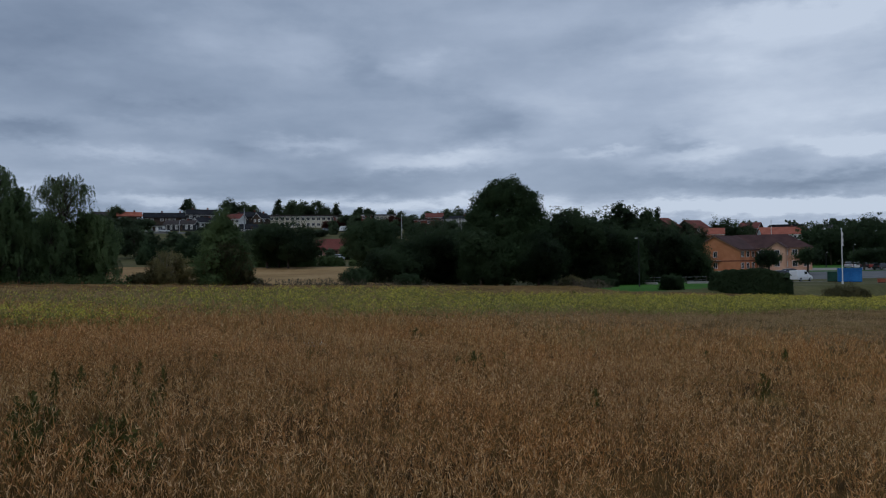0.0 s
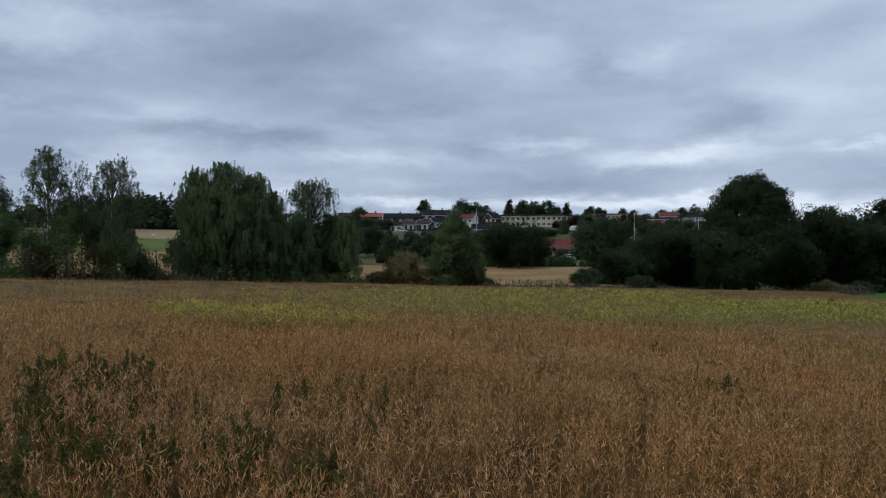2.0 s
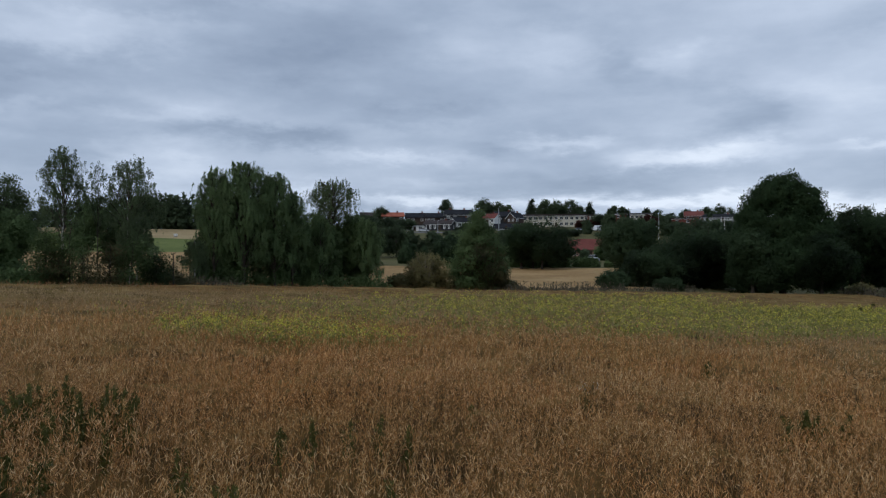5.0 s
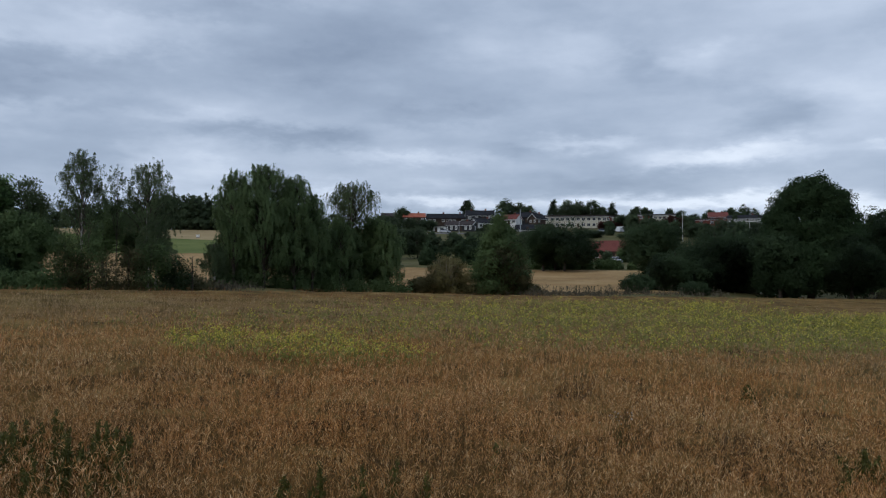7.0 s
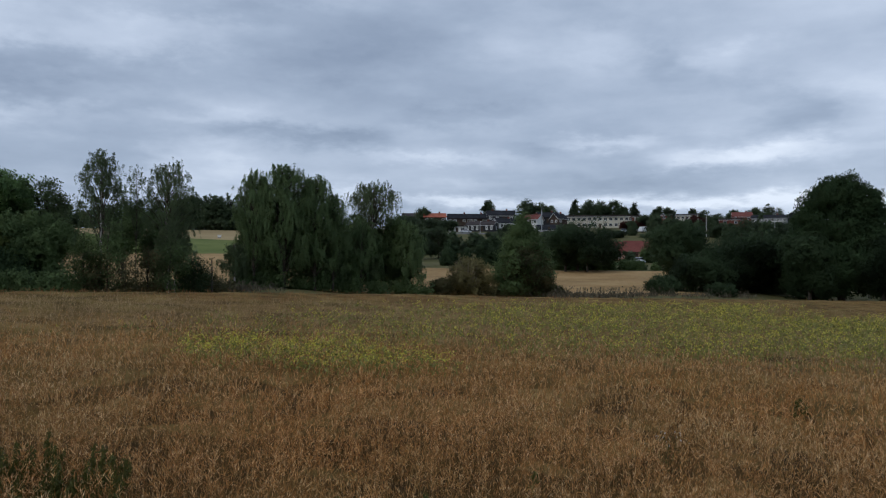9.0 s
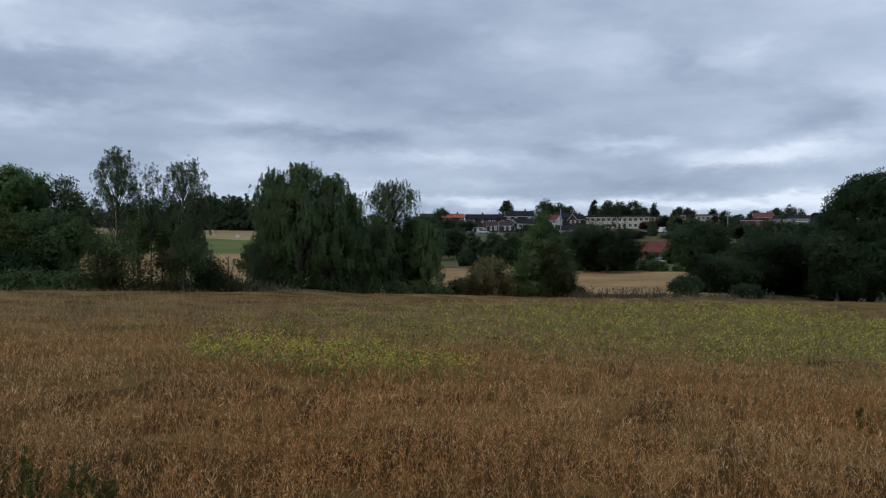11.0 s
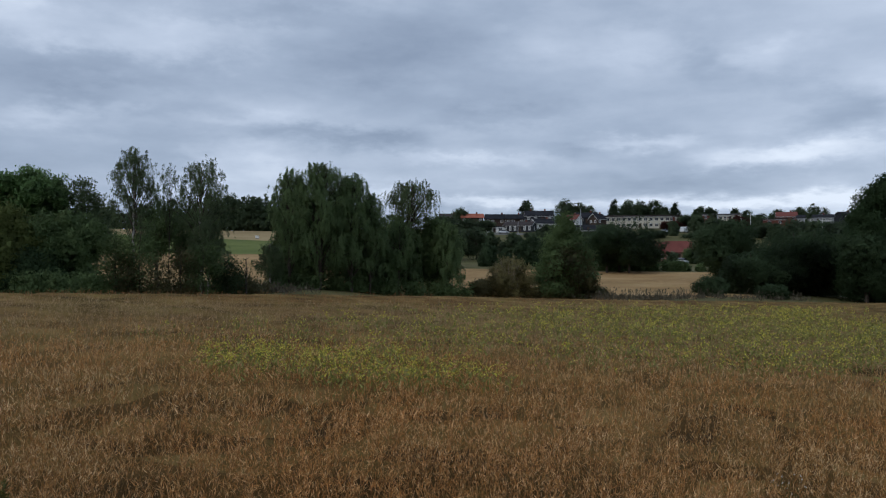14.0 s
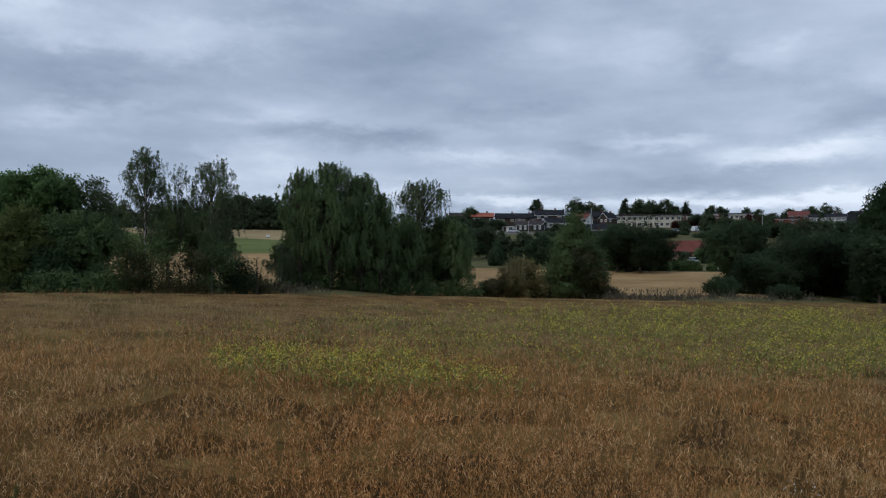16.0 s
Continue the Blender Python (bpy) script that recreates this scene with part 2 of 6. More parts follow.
LEAF = {
    "dark": leafy("leaf_dark", [(0.0937, 0.1421, 0.0566), (0.1264, 0.1895, 0.0730), (0.1728, 0.2416, 0.0954)], 0.4, 0.43),
    "thorn": leafy("leaf_thorn", [(0.0436, 0.0712, 0.0328), (0.0588, 0.0950, 0.0423), (0.0806, 0.1216, 0.0549)], 0.4, 0.43),
    "ash": leafy("leaf_ash", [(0.1589, 0.2699, 0.1002), (0.2138, 0.3455, 0.1236), (0.2903, 0.4400, 0.1620)], 0.4, 0.43),
    "oak": leafy("leaf_oak", [(0.0373, 0.0684, 0.0293), (0.0504, 0.0877, 0.0357), (0.0683, 0.1115, 0.0470)], 0.4, 0.43),
    "birch": leafy("leaf_birch", [(0.0963, 0.1334, 0.0660), (0.1284, 0.1743, 0.0824), (0.1732, 0.2256, 0.1100)], 0.5, 0.50),
    "willow": leafy("leaf_willow", [(0.1198, 0.1795, 0.0776), (0.1595, 0.2331, 0.0980), (0.2111, 0.2943, 0.1241)], 0.5, 0.46),
    "olive": leafy("leaf_olive", [(0.1294, 0.1626, 0.0517), (0.1701, 0.2070, 0.0653), (0.2242, 0.2611, 0.0862)], 0.5, 0.48),
    "brown": leafy("leaf_brown", [(0.1815, 0.1647, 0.0726), (0.2436, 0.2184, 0.0937), (0.3276, 0.2889, 0.1270)], 0.6, 0.43, 0.5),
    "rust": leafy("leaf_rust", [(0.1007, 0.1029, 0.0484), (0.1334, 0.1268, 0.0585), (0.1801, 0.1575, 0.0707)], 0.6, 0.43),
    "far": leafy("leaf_far", [(0.0652, 0.0952, 0.0504), (0.0860, 0.1231, 0.0625), (0.1113, 0.1502, 0.0767)], 0.1, 0.38),
    "red": leafy("leaf_red", [(0.0855, 0.0342, 0.0263), (0.1138, 0.0442, 0.0321), (0.1478, 0.0554, 0.0391)], 0.4, 0.38),
}
M_BARK = material("bark", [(0.035, 0.028, 0.022), (0.07, 0.055, 0.042), (0.12, 0.10, 0.08)], 0.95, 3.0, bump=0.5)
M_BIRCHBARK = material("birch_bark", [(0.06, 0.05, 0.045), (0.38, 0.35, 0.31), (0.55, 0.52, 0.47)], 0.8, 3.0, bump=0.3)
M_STRAW = material("stubble", [(0.25, 0.150, 0.062), (0.38, 0.238, 0.104), (0.48, 0.325, 0.155)], 0.95, 0.08, detail_scale=1.3, spec=0.1)
tinted(M_STRAW, (0.78, 0.78, 0.74), 0.045, 0.9, 0.45, 0.6)
M_SOIL = material("field_soil", [(0.05, 0.03, 0.016), (0.09, 0.055, 0.028), (0.13, 0.08, 0.04)], 0.95, 0.5, spec=0.1)
M_GRASS = material("lawn", [(0.036, 0.105, 0.014), (0.056, 0.150, 0.022), (0.085, 0.190, 0.034)], 0.9, 0.15, detail_scale=2.0, spec=0.06)
M_HILL = material("hill_grass", [(0.090, 0.112, 0.028), (0.125, 0.152, 0.040), (0.165, 0.190, 0.055)], 0.95, 0.06, detail_scale=1.0, spec=0.1)
M_DRY = material("dry_hill_grass", [(0.24, 0.175, 0.085), (0.32, 0.235, 0.118), (0.40, 0.30, 0.155)], 0.95, 0.05, detail_scale=0.8, spec=0.1)
M_MEADOW = material("rough_grass", [(0.070, 0.068, 0.026), (0.110, 0.104, 0.042), (0.160, 0.142, 0.066)], 0.95, 0.12, detail_scale=1.5, spec=0.1)
M_ASPHALT = material("asphalt", [(0.10, 0.10, 0.10), (0.15, 0.15, 0.15), (0.19, 0.19, 0.185)], 0.9, 0.6, bump=0.1)
M_GRAVEL = material("pale_gravel", [(0.26, 0.245, 0.22), (0.34, 0.32, 0.29), (0.42, 0.40, 0.37)], 0.95, 0.7, bump=0.2)
WALLS = {
    "orange": material("orange_brick", [(0.38, 0.145, 0.066), (0.46, 0.185, 0.088), (0.54, 0.235, 0.120)], 0.9, 0.6, detail_scale=14, bump=0.2),
    "buff": material("buff_brick", [(0.46, 0.255, 0.165), (0.55, 0.320, 0.215), (0.63, 0.395, 0.285)], 0.9, 0.6, detail_scale=14, bump=0.2),
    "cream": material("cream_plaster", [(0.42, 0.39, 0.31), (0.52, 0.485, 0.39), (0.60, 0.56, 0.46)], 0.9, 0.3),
    "white": material("white_paint", [(0.62, 0.62, 0.60), (0.72, 0.72, 0.70), (0.80, 0.80, 0.78)], 0.7, 0.5),
    "red": material("red_brick", [(0.105, 0.032, 0.024), (0.15, 0.050, 0.036), (0.20, 0.075, 0.052)], 0.9, 0.5, detail_scale=9),
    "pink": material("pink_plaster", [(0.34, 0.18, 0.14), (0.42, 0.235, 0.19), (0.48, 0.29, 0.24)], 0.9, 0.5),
    "black": material("black_timber", [(0.016, 0.017, 0.02), (0.028, 0.03, 0.034), (0.045, 0.046, 0.05)], 0.8, 0.7),
    "brown": material("brown_timber", [(0.042, 0.028, 0.022), (0.066, 0.045, 0.034), (0.095, 0.066, 0.05)], 0.85, 0.7),
    "grey": material("grey_cladding", [(0.20, 0.21, 0.22), (0.28, 0.29, 0.30), (0.34, 0.35, 0.36)], 0.8, 0.5),
}
ROOFS = {
    "maroon": material("maroon_tiles", [(0.046, 0.022, 0.020), (0.072, 0.034, 0.031), (0.105, 0.052, 0.046)], 0.8, 0.5, detail_scale=8, bump=0.3),
    "orange": material("orange_tiles", [(0.27, 0.075, 0.045), (0.36, 0.108, 0.065), (0.45, 0.150, 0.095)], 0.8, 0.4, detail_scale=6, bump=0.3),
    "brick": material("red_tiles", [(0.12, 0.034, 0.027), (0.175, 0.052, 0.04), (0.23, 0.078, 0.06)], 0.8, 0.4, detail_scale=6, bump=0.3),
    "slate": material("slate_roof", [(0.012, 0.013, 0.016), (0.022, 0.023, 0.027), (0.036, 0.038, 0.044)], 0.85, 0.5, detail_scale=6, spec=0.1),
    "grey": material("grey_roof", [(0.06, 0.06, 0.062), (0.09, 0.088, 0.09), (0.125, 0.12, 0.12)], 0.85, 0.4, detail_scale=5),
    "brown": material("brown_roof", [(0.028, 0.021, 0.020), (0.045, 0.034, 0.032), (0.07, 0.055, 0.05)], 0.8, 0.4, detail_scale=6),
}
M_GLASS = material("window_glass", [(0.012, 0.014, 0.018), (0.02, 0.023, 0.028), (0.03, 0.034, 0.04)], 0.08, 0.8, spec=0.6)
M_TRIM = material("white_trim", [(0.60, 0.60, 0.58), (0.70, 0.70, 0.68), (0.78, 0.78, 0.76)], 0.6, 1.5)
M_STEEL = material("galvanised_steel", [(0.28, 0.29, 0.30), (0.38, 0.39, 0.40), (0.46, 0.47, 0.48)], 0.5, 2.0, metal=0.6)
M_DARKMETAL = material("dark_metal", [(0.02, 0.02, 0.022), (0.035, 0.035, 0.038), (0.05, 0.05, 0.055)], 0.5, 2.0, metal=0.3)
M_RUBBER = material("rubber", [(0.012, 0.012, 0.012), (0.02, 0.02, 0.02), (0.03, 0.03, 0.03)], 0.85, 4.0)
M_BLUE = material("blue_sheet_steel", [(0.012, 0.10, 0.30), (0.02, 0.15, 0.42), (0.035, 0.20, 0.50)], 0.55, 0.7)
M_GREENBOX = material("green_sheet_steel", [(0.012, 0.05, 0.035), (0.02, 0.075, 0.05), (0.03, 0.10, 0.07)], 0.6, 0.8)
M_STONE = material("pale_stone", [(0.26, 0.25, 0.235), (0.36, 0.35, 0.33), (0.46, 0.45, 0.42)], 0.9, 1.2, bump=0.3)
PAINT = {
    "white": material("car_white", [(0.62, 0.63, 0.64), (0.72, 0.73, 0.74), (0.78, 0.79, 0.80)], 0.25, 0.5, spec=0.5),
    "silver": material("car_silver", [(0.32, 0.34, 0.36), (0.40, 0.42, 0.44), (0.47, 0.49, 0.51)], 0.3, 0.5, spec=0.5, metal=0.4),
    "blue": material("car_blue", [(0.05, 0.075, 0.12), (0.075, 0.11, 0.17), (0.10, 0.14, 0.21)], 0.25, 0.5, spec=0.5),
    "black": material("car_black", [(0.012, 0.013, 0.015), (0.02, 0.021, 0.024), (0.03, 0.032, 0.035)], 0.25, 0.5, spec=0.5),
    "red": material("car_red", [(0.20, 0.03, 0.02), (0.28, 0.045, 0.03), (0.34, 0.06, 0.04)], 0.3, 0.5, spec=0.5),
}

# ---- terrain ----
FIELD_TILT = -0.0464
CROP_TOP = 0.95


def smooth(e0, e1, v):
    t = np.clip((v - e0) / (e1 - e0), 0, 1)
    return t * t * (3 - 2 * t)


def value_noise(x, y, cell, seed):
    """Smooth random values from 0 to 1 over the plan, on a lattice of that cell size."""
    grid = np.random.default_rng(seed).uniform(0, 1, (512, 512))
    u, v = np.asarray(x, float) / cell + 137.3, np.asarray(y, float) / cell + 71.7
    i, j = np.floor(u).astype(int), np.floor(v).astype(int)
    fu, fv = u - i, v - j
    fu, fv = fu * fu * (3 - 2 * fu), fv * fv * (3 - 2 * fv)
    g = lambda a, b: grid[a % 512, b % 512]
    return (g(i, j) * (1 - fu) + g(i + 1, j) * fu) * (1 - fv) + (g(i, j + 1) * (1 - fu) + g(i + 1, j + 1) * fu) * fv


def past_edge(x, y):
    """Metres beyond the crop's far edges (negative inside the crop)."""
    a = (y - (85.2 + 1.45 * x) - 3.0 * smooth(-37, -31, x) * (1 - smooth(-22, -16, x))) / 1.761
    b = (y - (87.0 + 0.50 * (x - 20))) / 1.118
    return np.maximum(a, b - 45 * (1 - smooth(14.0, 18.5, x)))


def ground_z(x, y):
    """Ground height: the tilted field, then a shallow dip and the slopes of the surrounding hills."""
    x, y = np.asarray(x, float), np.asarray(y, float)
    field = FIELD_TILT * np.clip(x, -75, 75) - CROP_TOP
    r, az = np.hypot(x, y), np.degrees(np.arctan2(x, np.maximum(y, 1e-6)))
    west = np.interp(r, [0, 60, 100, 187, 257, 310, 420, 900, 3000], [0.6, 0.6, 1.0, 5.6, 11.2, 15.6, 20, 26, 26])
    mid = np.interp(r, [0, 60, 100, 150, 172, 214, 262, 330, 405, 520, 700, 3000], [-0.6, -0.6, -0.2, 1.4, 2.4, 4.3, 8.0, 16.2, 21.7, 27, 34, 34])
    east = np.interp(r, [0, 60, 92, 105, 128, 150, 207, 320, 457, 638, 1230, 3000], [-2.2, -2.2, -1.2, -1.03, -1.17, -1.245, 0.05, 1.55, 5.75, 15.4, 39, 40])
    w1, w2 = smooth(-32, -22, az), smooth(-6, 12, az)
    mid = mid - 0.75 * np.exp(-((az - 3) / 7) ** 2 - ((r - 100) / 26) ** 2)
    east = east - 0.6 * np.exp(-((az - 3) / 7) ** 2 - ((r - 100) / 26) ** 2)
    slopes = west * (1 - w1) + mid * w1 * (1 - w2) + east * w2
    k = smooth(0.2, 3.6, past_edge(x, y)) * smooth(8, 30, y)
    return field * (1 - k) + slopes * k


def gz(x, y):
    return float(ground_z(x, y))


def arrays_mesh(name, verts, faces_n, mats=(), out=None):
    """A mesh of loose polygons: verts (polygons, corners, 3); out: the way each leaf faces in its crown."""
    v = np.ascontiguousarray(np.asarray(verts, np.float32).reshape(-1, 3))
    n = len(v) // faces_n
    me = bpy.data.meshes.new(name)
    me.vertices.add(len(v))
    me.vertices.foreach_set("co", v.ravel())
    me.loops.add(len(v))
    me.loops.foreach_set("vertex_index", np.arange(len(v), dtype=np.int32))
    me.polygons.add(n)
    me.polygons.foreach_set("loop_start", np.arange(0, len(v), faces_n, dtype=np.int32))
    me.polygons.foreach_set("loop_total", np.full(n, faces_n, np.int32))
    for m in mats:
        me.materials.append(m)
    if out is not None:
        at = me.attributes.new("crown_out", "FLOAT_VECTOR", "POINT")
        at.data.foreach_set("vector", np.ascontiguousarray(np.repeat(np.asarray(out, np.float32), faces_n, 0)).ravel())
    me.update(calc_edges=True)
    return me


def grid_mesh(name, xs, ys, z, mats, index):
    nx, ny = len(xs), len(ys)
    gx, gy = np.meshgrid(xs, ys)
    co = np.stack([gx, gy, z], -1).reshape(-1, 3)
    i = (np.arange(ny - 1)[:, None] * nx + np.arange(nx - 1)[None]).ravel()
    f = np.stack([i, i + 1, i + nx + 1, i + nx], -1)
    me = bpy.data.meshes.new(name)
    me.from_pydata(co.tolist(), [], f.tolist())
    for m in mats:
        me.materials.append(m)
    if index is not None:
        me.polygons.foreach_set("material_index", np.asarray(index, np.int32).ravel())
    me.polygons.foreach_set("use_smooth", np.ones(len(f), bool))
    me.update()
    return me


def part(name, bm, mat, parent=None, label=""):
    """One mesh object from a bmesh (or a ready mesh), under a thing."""
    if isinstance(bm, bpy.types.Mesh):
        me = bm
    else:
        me = bpy.data.meshes.new(name)
        bm.to_mesh(me)
        bm.free()
    if mat is not None and not me.materials:
        me.materials.append(mat)
    ob = new(name, me)
    ob.parent = parent
    return tagged(ob, label) if label else ob


def thing(name, x, y, z, turn, label, category, group="", kind=""):
    ob = new(name)
    ob.matrix_world = pose(x, y, z, 0, 0, turn)
    return tagged(ob, label, category, group, kind)


def spaced(lo, hi, step, out, grow=1.16):
    a = list(np.arange(lo, hi + 1e-6, step))
    s, v = step, hi
    while v < out:
        s *= grow
        v += s
        a.append(v)
    s, v = step, lo
    while v > -out:
        s *= grow
        v -= s
        a.insert(0, v)
    return np.array(a)


def build_ground():
    xs, ys = spaced(-190, 90, 2.5, 2600), spaced(10, 290, 2.5, 2600)
    gx, gy = np.meshgrid(xs, ys)
    z = ground_z(gx, gy)
    cx, cy = (gx[:-1, :-1] + gx[1:, 1:]) / 2, (gy[:-1, :-1] + gy[1:, 1:]) / 2
    r, az, e = np.hypot(cx, cy), np.degrees(np.arctan2(cx, cy)), past_edge(cx, cy)
    idx = np.zeros(cx.shape, int)                      # 0 field soil
    idx[e > 0] = 4                                     # rough grass
    idx[(e > np.where(az < -26, 30, np.where(az < -11, 11, 17))) & (az < -2) & (r < np.where(az < -14, 176, 167))] = 1    # stubble
    hill = az < -24
    idx[hill & (r > 150)] = 2
    idx[hill & (r > 184 + 0.6 * (az + 36)) & (r < 400)] = 5
    idx[hill & (r > 248 - 3.0 * (az + 36)) & (r < 400)] = 6
    idx[hill & (r <= 184)] = np.where(e[hill & (r <= 184)] > 30, 1, np.where(e[hill & (r <= 184)] > 0, 4, 0))
    idx[(az > 8) & (e > 0) & (r < 320)] = 3
    idx[(az > 9) & (e > 0) & (e < 6)] = 4
    idx[(az > 20) & (e > 0) & (r < 170)] = 4
    ob = new("ground", grid_mesh("ground", xs, ys, z, [M_SOIL, M_STRAW, M_MEADOW, M_GRASS, M_MEADOW, M_HILL, M_DRY], idx))
    tagged(ob, "rolling farmland of brown soil, pale stubble and green grass", "ground", kind="structure")


build_ground()


def draped(name, x0, x1, y0, y1, mat, label, category, lift=0.03, turn=0.0, n=14):
    """A surface laid over the ground."""
    cx, cy = (x0 + x1) / 2, (y0 + y1) / 2
    xs, ys = np.linspace(x0 - cx, x1 - cx, n), np.linspace(y0 - cy, y1 - cy, n)
    gx, gy = np.meshgrid(xs, ys)
    c, s = math.cos(radians(turn)), math.sin(radians(turn))
    wx, wy = cx + gx * c - gy * s, cy + gx * s + gy * c
    z = ground_z(wx, wy) + lift
    me = grid_mesh(name, xs, ys, z, [mat], None)
    co = np.stack([wx, wy, z], -1).reshape(-1, 3).astype(np.float32)
    me.vertices.foreach_set("co", co.ravel())
    me.update()
    return tagged(new(name, me), label, category, kind="structure")

# ---- trees ----
rng = np.random.default_rng(7)


def unit(v):
    return v / np.maximum(np.linalg.norm(v, axis=-1, keepdims=True), 1e-9)


def leaf_quads(c, length, width, down=0.0):
    """Rhombic leaves at the places c; down: how far they hang."""
    n = len(c)
    a = rng.normal(size=(n, 3))
    a[:, 2] -= down * 2.5
    a = unit(a)
    b = unit(np.cross(a, rng.normal(size=(n, 3))))
    s = rng.uniform(0.65, 1.35, (n, 1))
    return np.stack([c - a * length * s / 2, c + b * width * s / 2, c + a * length * s / 2, c - b * width * s / 2], 1)


def leaf_tris(c, length, width, down=0.0):
    """Small pointed leaves at the places c."""
    n = len(c)
    a = rng.normal(size=(n, 3))
    a[:, 2] -= down * 2.5
    a = unit(a)
    b = unit(np.cross(a, rng.normal(size=(n, 3))))
    s = rng.uniform(0.6, 1.4, (n, 1))
    return np.stack([c - a * length * s / 2 - b * width * s / 2, c - a * length * s / 2 + b * width * s / 2, c + a * length * s / 2], 1)


def tube(path, radii, sides=7):
    """Quads of a tapered tube along a path."""
    path = np.asarray(path, float)
    d = unit(np.gradient(path, axis=0))
    u = unit(np.cross(d, np.array([0.31, 0.95, 0.05])))
    w = np.cross(d, u)
    ang = np.linspace(0, 2 * np.pi, sides, endpoint=False)
    ring = path[:, None] + np.asarray(radii)[:, None, None] * (np.cos(ang)[None, :, None] * u[:, None] + np.sin(ang)[None, :, None] * w[:, None])
    nxt = np.roll(ring, -1, 1)
    return np.stack([ring[:-1], nxt[:-1], nxt[1:], ring[1:]], 2).reshape(-1, 4, 3)


def lobes_for(h, w, start, shape):
    """Ellipsoid lobes (cx, cy, cz, rx, ry, rz) that make up a crown of height h and width w, whose foliage starts at the height start."""
    R, H = w / 2, h - start
    out = []
    if shape == "round":
        out.append((0, 0, start + H * 0.52, R * 0.74, R * 0.74, H * 0.44))
        for k in range(9):
            a, q = k * 2.4 + rng.uniform(-0.3, 0.3), rng.uniform(0.45, 0.66)
            out.append((R * q * math.cos(a), R * q * math.sin(a), start + H * rng.uniform(0.2, 0.72), R * 0.44, R * 0.44, H * 0.25))
        out.append((R * 0.1, 0, start + H * 0.83, R * 0.40, R * 0.40, H * 0.17))
    elif shape == "oak":
        out.append((0, 0, start + H * 0.45, R * 0.80, R * 0.80, H * 0.42))
        for k in range(13):
            a, f = k * 2.4, rng.uniform(0.15, 0.88)
            q = 0.72 * math.sqrt(max(0.05, 1 - (max(f, 0.45) - 0.45) ** 2 / 0.3))
            out.append((R * q * math.cos(a), R * q * math.sin(a), start + H * f, R * 0.36, R * 0.36, H * 0.15))
        out.append((0, 0, start + H * 0.84, R * 0.46, R * 0.46, H * 0.16))
    elif shape == "dome":
        out.append((0, 0, start + H * 0.42, R * 0.84, R * 0.84, H * 0.52))
        for k in range(10):
            a, q = k * 2.4, rng.uniform(0.5, 0.72)
            out.append((R * q * math.cos(a), R * q * math.sin(a), start + H * rng.uniform(0.15, 0.62), R * 0.36, R * 0.36, H * 0.28))
    elif shape == "cone":
        for f, q in ((0.12, 0.86), (0.3, 0.92), (0.48, 0.78), (0.64, 0.58), (0.79, 0.38), (0.91, 0.19)):
            out.append((R * rng.uniform(-0.1, 0.1), R * rng.uniform(-0.1, 0.1), start + H * f, R * q, R * q, H * 0.13))
    elif shape == "egg":
        for f, q in ((0.08, 0.96), (0.22, 1.0), (0.37, 0.92), (0.52, 0.78), (0.66, 0.62), (0.79, 0.43), (0.91, 0.22)):
            for k in range(3):
                a = 2.1 * k + 9 * f
                out.append((R * q * 0.42 * math.cos(a), R * q * 0.42 * math.sin(a), start + H * (f + 0.02 * k - 0.02), R * q * 0.6, R * q * 0.6, H * 0.11))
    elif shape == "tall":
        for f, q in ((0.1, 0.55), (0.28, 0.85), (0.46, 0.95), (0.62, 0.88), (0.78, 0.66), (0.91, 0.38)):
            out.append((R * rng.uniform(-0.2, 0.2), R * rng.uniform(-0.2, 0.2), start + H * f, R * q, R * q, H * 0.12))
    return out


def crown_points(lobes, clusters, per, spread, shell=0.72, lump=0.2, outer=1.0):
    lb = np.array(lobes)
    area = lb[:, 3] * lb[:, 5] + lb[:, 3] ** 2
    k = rng.choice(len(lb), clusters, p=area / area.sum())
    d = unit(rng.normal(size=(clusters, 3)))
    rad = rng.uniform(shell, outer, (clusters, 1)) * (1 + lump * (np.sin(d[:, :1] * 7 + k[:, None]) * np.sin(d[:, 1:2] * 6 + 2 * k[:, None]) * np.sin(d[:, 2:] * 5)))
    stray = (rng.uniform(0, 1, (clusters, 1)) < 0.02) & (outer > 0.9)
    rad = np.where(stray, rad * rng.uniform(1.03, 1.09, (clusters, 1)), rad)
    c = lb[k, :3] + d * rad * lb[k, 3:]
    off = 0.85 * np.clip(rng.normal(size=(clusters * per, 3)), -1.4, 1.4)
    p = np.repeat(c, per, 0) + off * np.array([spread, spread, spread * 0.7])
    return c, p, unit(np.repeat(unit(d / lb[k, 3:]), per, 0) * 0.9 + unit(off) * 0.45 + np.array([0, 0, 0.25]))


